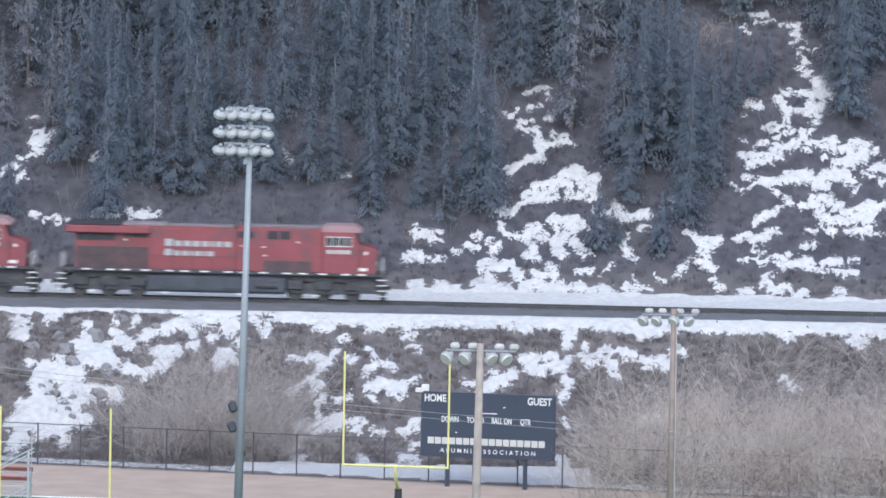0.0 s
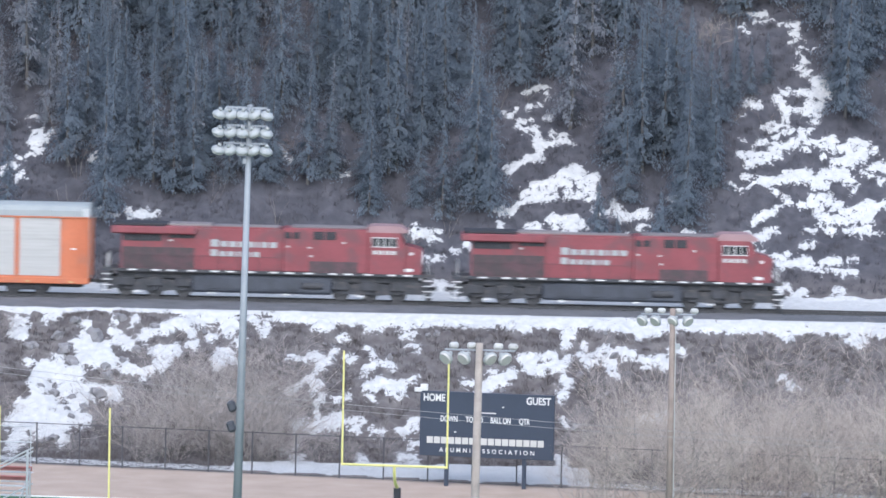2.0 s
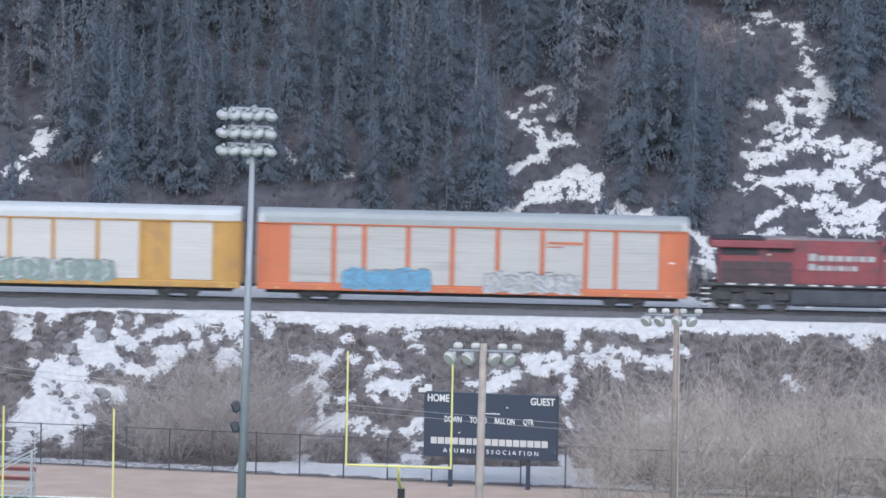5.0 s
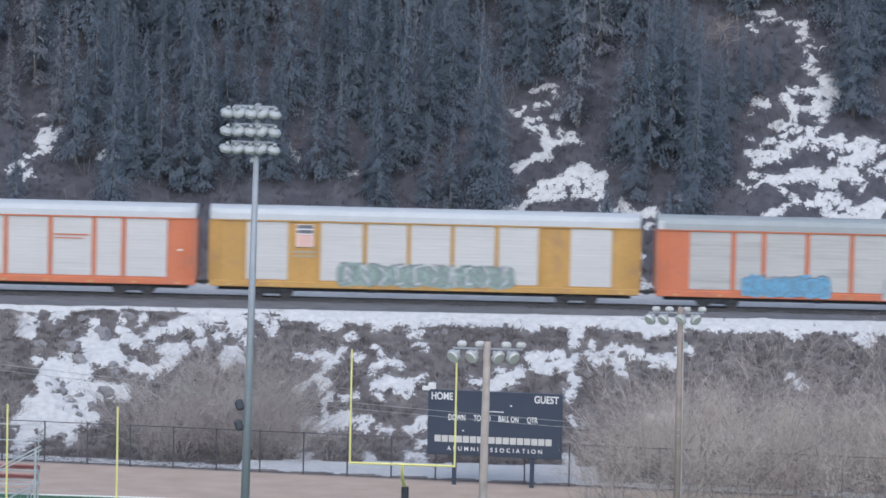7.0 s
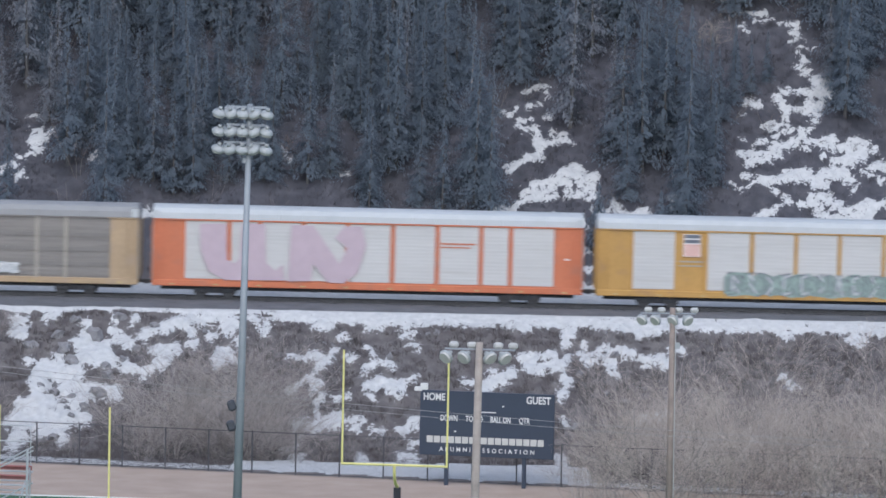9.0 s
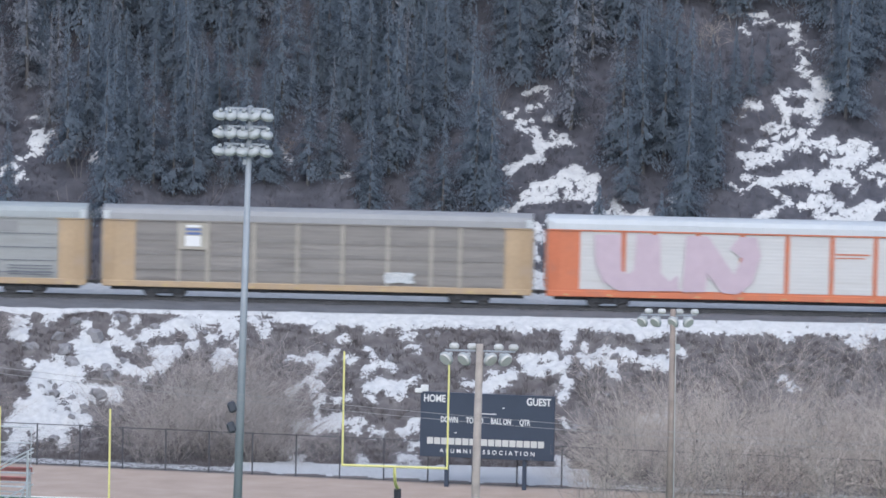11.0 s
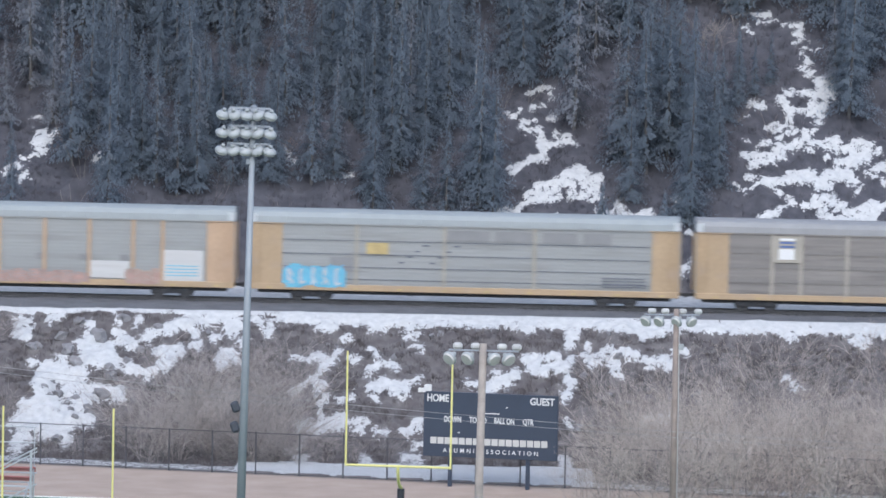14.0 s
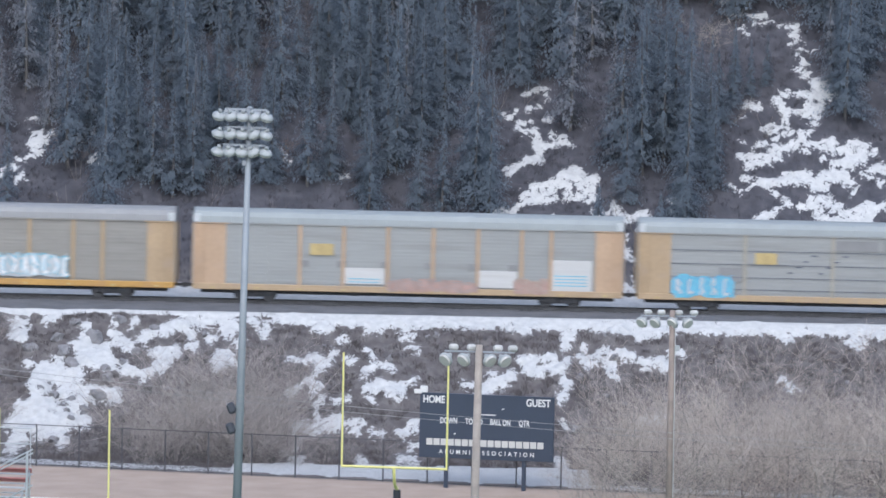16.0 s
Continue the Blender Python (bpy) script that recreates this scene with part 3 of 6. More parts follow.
BANK_SNOW_E = [(-7.7, 3.2, -7.7, 3.2, 0.17), (-7.5, 2.7, -7.4, 2.0, 0.21), (-7.1, 3.0, -7.0, 3.0, 0.17), (-6.3, 3.0, -6.1, 3.1, 0.14), (-5.6, 3.1, -5.5, 3.2, 0.10), (-6.9, 1.8, -5.9, 2.0, 0.21),
        (-8.1, 1.5, -6.1, 1.7, 0.24), (-8.8, 1.6, -8.3, 1.6, 0.21), (-8.4, 1.0, -8.5, 0.6, 0.20), (-9.3, 0.3, -9.0, 0.3, 0.07), (-8.6, 0.1, -8.1, 0.1, 0.10), (-5.7, 1.9, -4.7, 1.9, 0.10),
        (-4.5, 1.8, -4.2, 1.7, 0.07), (-5.1, 1.5, -4.8, 1.5, 0.14), (-4.5, 4.5, -4.2, 4.7, 0.21), (-4.0, 4.8, -3.7, 4.9, 0.14), (-3.3, 4.9, -3.1, 4.8, 0.18), (-4.3, 3.7, -3.9, 3.5, 0.17),
        (-3.8, 3.8, -3.1, 3.8, 0.28)]
BANK_SNOW_F = [(-3.0, 3.6, -2.2, 3.7, 0.31), (-2.7, 3.3, -2.3, 3.4, 0.21), (-2.0, 3.9, -1.3, 4.2, 0.10), (-5.8, 5.0, -5.4, 5.0, 0.14), (-4.6, 5.5, -4.0, 5.3, 0.14), (-4.2, 3.2, -4.0, 2.9, 0.10),
        (-1.9, 5.8, -1.2, 5.7, 0.07), (-1.6, 2.0, -1.2, 2.0, 0.17), (-1.8, 1.5, -1.2, 1.6, 0.10), (-2.3, 1.4, -1.8, 1.3, 0.17), (-4.0, 1.4, -3.3, 1.2, 0.07), (-1.6, 0.7, -1.0, 0.8, 0.10),
        (-2.4, 0.1, -1.2, 0.1, 0.10), (-4.7, 0.0, -4.4, 0.0, 0.10), (2.5, 3.6, 3.9, 4.0, 0.28), (3.2, 4.4, 3.5, 4.6, 0.17), (3.7, 4.2, 4.4, 4.4, 0.28), (1.5, 4.0, 2.0, 3.8, 0.10)]
BANK_SNOW_G = [(5.1, 5.2, 5.8, 5.2, 0.25), (5.3, 4.9, 6.0, 4.9, 0.18), (6.0, 4.7, 6.9, 4.9, 0.21), (6.4, 5.4, 7.2, 5.5, 0.21), (7.2, 5.1, 8.1, 5.2, 0.21), (7.6, 4.8, 7.7, 4.3, 0.14),
        (7.7, 4.2, 7.9, 4.0, 0.21), (7.7, 3.5, 7.5, 3.3, 0.17), (8.0, 6.4, 8.3, 6.7, 0.21), (7.8, 6.1, 7.9, 6.0, 0.18), (8.9, 6.1, 9.0, 5.8, 0.11), (8.9, 5.5, 9.4, 5.5, 0.14),
        (9.2, 5.1, 10.1, 5.3, 0.14), (9.9, 5.7, 10.6, 6.0, 0.14), (10.4, 5.2, 10.9, 5.1, 0.18), (10.7, 4.7, 11.1, 4.5, 0.18), (10.4, 5.7, 11.5, 5.8, 0.14), (11.5, 5.5, 12.2, 5.6, 0.21)]
BANK_SNOW_H = [(12.7, 5.3, 14.1, 5.3, 0.18), (12.9, 5.0, 13.0, 4.9, 0.14), (13.8, 5.2, 14.3, 5.0, 0.21), (4.6, 7.0, 5.5, 6.8, 0.11), (8.6, 7.4, 16.4, 7.4, 0.36), (11.0, 7.2, 12.1, 7.1, 0.21),
        (12.6, 6.8, 13.5, 7.0, 0.28), (16.4, 7.4, 22.1, 7.4, 0.39), (21.4, 7.0, 22.1, 6.7, 0.14), (22.1, 7.4, 28.0, 7.2, 0.14), (25.9, 6.6, 26.8, 6.7, 0.21), (14.5, 5.9, 15.1, 5.8, 0.18),
        (21.2, 4.6, 21.5, 4.6, 0.10), (21.8, 4.2, 21.8, 4.1, 0.10), (13.2, 2.4, 13.9, 2.5, 0.17), (7.7, 2.0, 7.8, 1.8, 0.14), (12.5, 2.2, 12.9, 2.4, 0.14), (7.3, 0.2, 7.8, 0.1, 0.17)]
SLOPE_SNOW = SLOPE_SNOW_A + SLOPE_SNOW_B + SLOPE_SNOW_C + SLOPE_SNOW_D + SLOPE_SNOW_E + SLOPE_SNOW_F + SLOPE_SNOW_G + SLOPE_SNOW_H + SLOPE_SNOW_I + SLOPE_SNOW_J + SLOPE_SNOW_K + SLOPE_SNOW_L + SLOPE_SNOW_M + SLOPE_SNOW_N
BANK_SNOW = BANK_SNOW_A + BANK_SNOW_B + BANK_SNOW_C + BANK_SNOW_D + BANK_SNOW_E + BANK_SNOW_F + BANK_SNOW_G + BANK_SNOW_H

# heights along a line from the camera's hillside across the field and up the slope
PROFILE_Y = [-900, -40, 3, 75, 235, 250, 252, 264, 265.6, 267.3, 275.0, 280.5, 282, 350, 425, 900, 4000]
PROFILE_Z = [40, 31, 28.3, 0, 0, 0, 0.45, 6.9, 7.6, 7.6, 7.6, 7.7, 8.4, 60.7, 75, 75, 75]


def height(x, y):
    """The lie of the land, on arrays."""
    z = np.interp(y, PROFILE_Y, PROFILE_Z)
    on_bank = np.clip((y - 251) / 3, 0, 1) * np.clip((266 - y) / 2, 0, 1)
    on_hill = np.clip((y - 281.5) / 4, 0, 1)
    z = z + on_bank * ((fractal(x * 0.35, y * 0.35, 3) - 0.5) * 1.5 + (fractal(x * 1.6, y * 1.6, 8) - 0.5) * 0.5)
    z = z + on_hill * ((fractal(x * 0.12, y * 0.12, 5) - 0.5) * 3.0 + (fractal(x * 0.9, y * 0.9, 6) - 0.5) * 0.9)
    z = z + np.clip((y - 275) / 2, 0, 1) * np.clip((283 - y) / 2, 0, 1) * (fractal(x * 0.8, y * 0.8, 13) - 0.5) * 0.5
    # the bank's shoulder drops towards the upper end of the line
    z = z + np.clip((y - 250) / 14, 0, 1) * np.clip((280 - y) / 4, 0, 1) * (0.0036 * np.clip(x, -30, 30) - 0.2)
    # the whole valley goes down with the line
    return z - np.clip((y - 250) / 14, 0, 1) * np.clip(x, -60, 60) * GRADE


GRADE = math.tan(radians(0.19))


def patches(streaks, x, z):
    """Above 0 inside a streak, 0 at its rim, falling below outside; the rims wander."""
    u = x + (fractal(x * 1.3, z * 1.3, 31, 4) - 0.5) * 0.9
    v = z + (fractal(x * 1.3 + 50, z * 1.3, 41, 4) - 0.5) * 0.6
    best = np.full_like(x, -1.5)
    for x0, z0, x1, z1, r in streaks:
        near = (np.abs(u - (x0 + x1) / 2) < abs(x1 - x0) / 2 + r + 0.5) & (np.abs(v - (z0 + z1) / 2) < abs(z1 - z0) / 2 + r + 0.5)
        dx, dz = x1 - x0, z1 - z0
        k = np.clip(((u[near] - x0) * dx + (v[near] - z0) * dz) / (dx * dx + dz * dz + 1e-6), 0, 1)
        d = np.hypot(u[near] - x0 - k * dx, v[near] - z0 - k * dz)
        best[near] = np.maximum(best[near], (r + 0.01 - d) / 0.3)
    return np.clip(best, -1.5, 0.6) * 0.36


def fence_line(x):
    return 244.8 - 0.2075 * (x + 20.9)


def snow_cover(x, y, z):
    """How much the place holds snow: above 0 it mostly lies, below -0.3 hardly ever."""
    zf = z + np.clip((y - 250) / 14, 0, 1) * np.clip(x, -60, 60) * GRADE
    bank = patches(BANK_SNOW, x, zf) + 0.07 + 0.05 * np.clip((-15 - x) / 3, 0, 1)
    hill = patches(SLOPE_SNOW, x, zf)
    crest = 0.34 - np.abs(zf - 7.05 - 0.0036 * np.clip(x, -30, 30)) / 0.6 + 0.4 * np.clip((x + 9) / 3, -3, 0)
    lip = np.where((y > 265.25 - 0.35 * np.clip((x + 10) / 6, 0, 1)) & (y < 266.2), 0.45 + 0.15 * np.clip((x + 10) / 5, -1, 0), -1)
    foot = np.where((y > fence_line(x) + 0.5) & (y < 248.2 + 0.6 * np.sin(x * 1.3)) & (x > -12) & (x < 9), 0.3, -1)
    foot = np.maximum(foot, np.where((y > fence_line(x) + 0.4) & (y < fence_line(x) + 3.0), 0.02, -1))
    edge = np.where((y > 274.0) & (y < 281.0), 0.45 - 0.3 * np.clip(y - 280, 0, 1), -1)
    out = np.where(y < 266.2, np.maximum(np.maximum(bank, crest), np.maximum(lip, foot)), np.maximum(hill, edge))
    out = np.where((y >= 266.2) & (y < 274.0), -1, out)
    return np.where((y > 340) | (y < fence_line(x) + 0.3) | (np.abs(x) > 60), -2, out)


def make_ground():
    xs = np.concatenate([[-4000, -1500, -600, -300, -150, -90, -60, -45, -38], np.arange(-34, 34.01, 0.15), [38, 45, 60, 90, 150, 300, 600, 1500, 4000]])
    ys = np.concatenate([[-900, -300, -100, -40, -15, 3, 10, 20, 30, 40, 50, 60, 75, 100, 150, 200, 225], np.arange(232, 250, 0.6), np.arange(250, 268, 0.13),
                         np.arange(268, 275, 0.5), np.arange(275, 316, 0.18), np.arange(316, 350, 1.5), [350, 365, 380, 420, 600, 900, 2000, 4000]])
    x, y = np.meshgrid(xs, ys)
    z = height(x, y)
    snow = snow_cover(x, y, z)
    z = z + np.where(np.abs(x) < 36, np.clip(snow + 0.1, 0, 0.35) * 0.4, 0)
    n, k = len(xs), len(ys)
    verts = np.stack([x, y, z], -1).reshape(-1, 3)
    i = (np.arange(k - 1)[:, None] * n + np.arange(n - 1)[None, :]).reshape(-1)
    faces = np.stack([i, i + 1, i + n + 1, i + n], -1)
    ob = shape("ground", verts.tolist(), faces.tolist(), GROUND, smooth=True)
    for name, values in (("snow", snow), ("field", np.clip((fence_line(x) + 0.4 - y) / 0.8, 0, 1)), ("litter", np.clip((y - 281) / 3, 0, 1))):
        ob.data.attributes.new(name, "FLOAT", "POINT").data.foreach_set("value", values.reshape(-1).astype(np.float32))
    return tagged(ob, "dry grass field, snow-patched brown bank and wooded slope", "ground", kind="structure")


def ground_z(x, y):
    return float(height(np.array([float(x)]), np.array([float(y)]))[0])


make_ground()

# green turf with a white border line, at the near side of the brown strip
turf_edge = lambda x: 230.0 - 0.085 * (x + 16.7)
turf = shape("turf", [(-60, turf_edge(-60), 0.02), (60, turf_edge(60), 0.02), (60, 140, 0.02), (-60, 140, 0.02)], [(3, 2, 1, 0)], TURF)
tagged(turf, "green artificial turf of the playing field", "turf", kind="structure")
line = part("field_edging", boxed(-60, 60, -0.06, 0.06, 0.0, 0.085, bevel=0.01), CHALK)
line.matrix_basis = pose(0, turf_edge(0), 0, 0, 0, math.degrees(math.atan(-0.085)))
tagged(line, "low white edging board along the turf", "edging", kind="structure")

# ---- the railway ----
TRACK_Y, RAIL_Z = 271.2, 7.88


def rail_z(x):
    return RAIL_Z - x * GRADE


def along(x, dz=0.0, dy=0.0):
    """A pose on the track, tilted with its fall."""
    return pose(x, TRACK_Y + dy, rail_z(x) + dz, 0, 0.19, 0)


def make_track():
    bed = bmesh.new()
    rng = random.Random(5)
    rows = []
    profile = [(-5.7, -0.62), (-5.2, -0.40), (-4.4, -0.30), (-3.7, -0.25), (-3.0, -0.22), (-2.3, -0.19), (-1.6, -0.18), (0, -0.19), (1.6, -0.18), (2.6, -0.24), (3.6, -0.5)]
    for i in range(701):
        rows.append([bed.verts.new((-350 + i, y + rng.uniform(-0.12, 0.12), z + rng.uniform(-0.03, 0.03))) for y, z in profile])
    for a, b in zip(rows, rows[1:]):
        for j in range(len(profile) - 1):
            bed.faces.new((a[j], b[j], b[j + 1], a[j + 1]))
    ob = part("ballast_bed", bed, BALLAST)
    ob.matrix_basis = along(0)
    tagged(ob, "grey crushed-stone ballast under the railway track", "ballast", kind="structure")
    track = thing("railway_track", along(0), "single railway track of steel rails on dark ties", "track", kind="structure")
    for y in (-0.75, 0.75):
        rail = bmesh.new()
        box(rail, -350, 350, y - 0.037, y + 0.037, -0.04, 0.0)
        box(rail, -350, 350, y - 0.01, y + 0.01, -0.15, -0.04)
        box(rail, -350, 350, y - 0.075, y + 0.075, -0.185, -0.15)
        part("rail", rail, RAIL, track)
    first = part("tie", boxed(-0.11, 0.11, -1.3, 1.3, -0.33, -0.187, bevel=0.01), TIE, track)
    first.location.x = -40
    for i in range(1, 148):
        tie = new("tie", first.data)
        tie.parent, tie.location = track, (-40 + i * 0.545, rng.uniform(-0.04, 0.04), 0)


make_track()

# ---- the train: x runs forwards from each vehicle's front, y away from the camera's side, z up from the rail ----
def graffiti(name, x0, x1, z0, z1, y, base, ink, parent, seed, label, strokes=14, accent=None):
    """A sprayed piece: a jagged field of paint with angular letters, each a few bars over darker outlines."""
    rng = random.Random(seed)
    w, h = x1 - x0, z1 - z0
    n = max(6, int(w / 0.4))
    low = [(x0 + w * (i + rng.uniform(-0.3, 0.3)) / n, z0 + h * rng.uniform(0, 0.14)) for i in range(n + 1)]
    high = [(x0 + w * (i + rng.uniform(-0.3, 0.3)) / n, z1 - h * rng.choice((0.02, 0.05, 0.1, 0.2, 0.28))) for i in range(n, -1, -1)]
    field = part(name, prismed(low + high, y - 0.012, y), base, parent, label)
    count = max(4, strokes)
    step = w / count

    def bar(bm, p, q, half, front):
        d = Vector((q[0] - p[0], 0, q[1] - p[1]))
        if d.length > 0.05:
            s = Vector((-d.z, 0, d.x)).normalized() * half
            prism(bm, [(p[0] + s.x, p[1] + s.z), (q[0] + s.x, q[1] + s.z), (q[0] - s.x, q[1] - s.z), (p[0] - s.x, p[1] - s.z)], y - front - 0.006, y - front)

    for i in range(count):
        lx, slant = x0 + (i + 0.5) * step, rng.uniform(-0.18, 0.18) * step
        foot, head = z0 + h * rng.uniform(0.08, 0.2), z1 - h * rng.uniform(0.08, 0.24)
        mid = foot + (head - foot) * rng.uniform(0.35, 0.65)
        left, right = lx - step * 0.6, lx + step * 0.6
        bones = rng.choice(([((left, foot), (left + slant, head)), ((left + slant, head), (right, mid)), ((left, mid), (right, foot))],
                            [((left, foot), (lx + slant, head)), ((lx + slant, head), (right, foot)), ((left, mid), (right, mid))],
                            [((right, head), (left, head - 0.1 * h)), ((left, head - 0.1 * h), (left + slant, foot)), ((left + slant, foot), (right, foot + 0.08 * h))],
                            [((left, head), (right, mid)), ((right, mid), (left, foot))]))
        for half, front, mat, called in ((0.085 * h, 0.014, ink, "outline"), (0.05 * h, 0.022, accent if accent and i % 3 == 1 else base, "letter")):
            bm = bmesh.new()
            for k, (p, q) in enumerate(bones):
                bar(bm, p, q, half, front + 0.0012 * k + 0.0001 * i)
            part(called, bm, mat, field)
        lines = bmesh.new()
        bar(lines, (lx - step * 0.45, head + 0.04 * h), (lx + step * 0.4, head + rng.uniform(-0.1, 0.06) * h), 0.025, 0.034)
        part("stroke", lines, ink, field)
    return field


def wheel_mesh(r=0.46):
    bm = bmesh.new()
    tube(bm, (0, -0.07, 0), (0, 0.07, 0), r, sides=24)
    tube(bm, (0, 0.07, 0), (0, 0.1, 0), r + 0.03, sides=24)
    tube(bm, (0, -0.16, 0), (0, -0.07, 0), 0.14, sides=12)
    return bm


def truck(parent, x, axles, spread, r=0.46, tall=1.0):
    """A bogie with its side frames, springs and wheels."""
    frame_bm = bmesh.new()
    half = spread * (axles - 1) / 2
    for y in (-1.0, 1.0):
        prism(frame_bm, [(x - half - 0.45, 0.42), (x - half - 0.35, 0.72), (x - 0.55, 0.85), (x + 0.55, 0.85), (x + half + 0.35, 0.72), (x + half + 0.45, 0.42),
                         (x + half, 0.36), (x + 0.5, 0.28), (x - 0.5, 0.28), (x - half, 0.36)], y - 0.09, y + 0.09)
        for k in range(axles):
            ax = x - half + k * spread
            box(frame_bm, ax - 0.17, ax + 0.17, y - 0.16, y + 0.16, 0.32, 0.64, bevel=0.03)
        for s in (-0.25, 0, 0.25):
            tube(frame_bm, (x + s, y - 0.12, 0.32), (x + s, y - 0.12, 0.72), 0.09, sides=10)
    box(frame_bm, x - 0.25, x + 0.25, -1.0, 1.0, 0.5, 0.85)
    for v in frame_bm.verts:
        v.co.z *= tall
    bogie = part("truck", frame_bm, BLACK, parent, "black cast steel bogie")
    for k in range(axles):
        ax = x - half + k * spread
        for y, flip in ((-0.75, 0), (0.75, 180)):
            w = part("wheel", wheel_mesh(r), RAIL, bogie)
            w.matrix_basis = pose(ax, y, r + 0.002, 0, 0, flip)
        part("axle", tubed((ax, -0.7, r), (ax, 0.7, r), 0.09), BLACK, bogie)
    return bogie


def coupler(parent, x, way):
    bm = bmesh.new()
    box(bm, min(x, x + way * 0.45), max(x, x + way * 0.45), -0.1, 0.1, 0.78, 0.98, bevel=0.02)
    box(bm, min(x + way * 0.4, x + way * 0.62), max(x + way * 0.4, x + way * 0.62), -0.16, 0.16, 0.7, 1.02, bevel=0.04)
    return part("coupler", bm, BLACK, parent)


def ladder(parent, x, y, z0, z1, mat=RAILING, width=0.42, rungs=6):
    bm = bmesh.new()
    for dx in (-width / 2, width / 2):
        tube(bm, (x + dx, y, z0), (x + dx, y, z1), 0.018, sides=5)
    for i in range(rungs):
        z = z0 + (i + 0.5) * (z1 - z0) / rungs
        tube(bm, (x - width / 2, y, z), (x + width / 2, y, z), 0.009, sides=5)
    return part("ladder", bm, mat, parent)


def letter_bars(name, x0, z0, widths, high, y, mat, parent, gap=0.06, first_taller=0.0):
    """A row of plain blocks, one in place of each letter."""
    x = x0
    for i, w in enumerate(widths):
        h = high + (first_taller if i == 0 else 0)
        bm = boxed(x, x + w, y - 0.012, y, z0, z0 + h, bevel=0.004)
        part(name, bm, mat, parent)
        x += w + gap


def locomotive(label):
    car = thing("locomotive", along(0), label, "locomotive", "locomotives of the train")
    Y = -1.5
    # frame, walkway and the white dashes along it
    sill = bmesh.new()
    box(sill, -20.7, -0.55, -1.5, 1.5, 1.22, 1.45, bevel=0.03)
    box(sill, -20.3, -0.9, -1.1, 1.1, 0.78, 1.22)
    part("underframe", sill, BLACK, car)
    for i in range(15):
        x = -19.6 + i * 1.26 + (0.25 if i % 3 == 1 else 0)
        part("reflector", boxed(x, x + 0.55, -1.512, -1.5, 1.33, 1.43), WHITE, car)
    # long hood: engine and radiator sections, hood sides over the walkway
    hood = bmesh.new()
    prism(hood, [(-20.1, 1.45), (-9.7, 1.45), (-9.7, 4.55), (-20.1, 4.55)], -1.18, 1.18)
    bmesh.ops.bevel(hood, geom=[e for e in hood.edges if abs(e.verts[0].co.z - 4.55) < 0.01 and abs(e.verts[1].co.z - 4.55) < 0.01], offset=0.14, segments=2, affect="EDGES")
    part("engine_hood", hood, RED, car, "haze-paled red engine hood with sooty streaks")
    part("hood_grime", boxed(-20.0, -15.4, -1.2, -1.18, 1.47, 3.0), RED_DIRTY, car, "soot-blackened lower hood doors")
    for i in range(9):
        part("hood_door", boxed(-19.9 + i * 0.5, -19.45 + i * 0.5, -1.215, -1.2, 1.6, 2.85, bevel=0.004), RED_DIRTY, car)
    part("radiator_wing", boxed(-20.75, -15.3, -1.55, 1.55, 3.95, 4.5, bevel=0.08), RED, car, "overhanging red radiator housing")
    part("radiator_roof", boxed(-20.6, -17.2, -1.3, 1.3, 4.5, 4.72, bevel=0.05), GRILLE, car, "dark radiator fan deck")
    part("exhaust_roof", boxed(-17.1, -14.3, -1.0, 1.0, 4.5, 4.72, bevel=0.05), ROOF_GREY, car, "grey roof hatch with exhaust stack")
    part("hood_roof", boxed(-14.2, -10.0, -0.95, 0.95, 4.53, 4.62, bevel=0.03), ROOF_GREY, car)
    for x0, x1, z0, z1 in ((-20.0, -17.55, 3.42, 3.93), (-17.0, -15.4, 3.68, 3.93)):
        vent = part("radiator_intake", boxed(x0, x1, -1.2, -1.15, z0, z1), GRILLE, car, "black radiator intake grille")
        for k in range(5):
            z = z0 + (k + 0.5) * (z1 - z0) / 5
            part("slat", boxed(x0, x1, -1.225, -1.2, z - 0.02, z + 0.02), BLACK, vent)
    part("hood_panel", boxed(-15.3, -9.7, -1.24, -1.18, 1.47, 4.35, bevel=0.01), RED, car)
    for x in (-13.6, -11.9, -10.3):
        part("hood_door", boxed(x - 0.75, x + 0.75, -1.262, -1.24, 1.6, 2.9, bevel=0.004), RED, car)
    # auxiliary cab, wider, with air intakes
    part("equipment_cabin", boxed(-9.7, -4.2, -1.42, 1.42, 1.45, 4.6, bevel=0.07), RED, car, "red equipment cabin behind the driver's cab")
    part("cabin_side_grime", boxed(-8.0, -4.9, -1.44, -1.42, 1.47, 2.25), RED_DIRTY, car, "dusty brown-red lower panel")
    for x0, x1, z0, z1 in ((-9.6, -8.65, 3.85, 4.3), (-7.75, -6.3, 3.8, 4.38)):
        vent = part("air_intake", boxed(x0, x1, -1.45, -1.42, z0, z1), GRILLE, car, "dark louvred air intake")
        for k in range(1, 4):
            z = z0 + k * (z1 - z0) / 4
            part("slat", boxed(x0, x1, -1.47, -1.45, z - 0.02, z + 0.02), BLACK, vent)
        part("mullion", boxed((x0 + x1) / 2 - 0.06, (x0 + x1) / 2 + 0.06, -1.475, -1.45, z0, z1), RED, vent)
    part("cabin_roof", boxed(-9.2, -4.4, -1.2, 1.2, 4.6, 4.7, bevel=0.04), ROOF_GREY, car)
    for x, z in ((-9.5, 3.2), (-8.1, 3.15), (-5.9, 3.55), (-8.0, 2.55), (-17.0, 3.45)):
        part("plate", boxed(x, x + 0.2, -1.44, -1.2, z, z + 0.12), LAMP_DULL, car)
    # driver's cab and nose
    cab = bmesh.new()
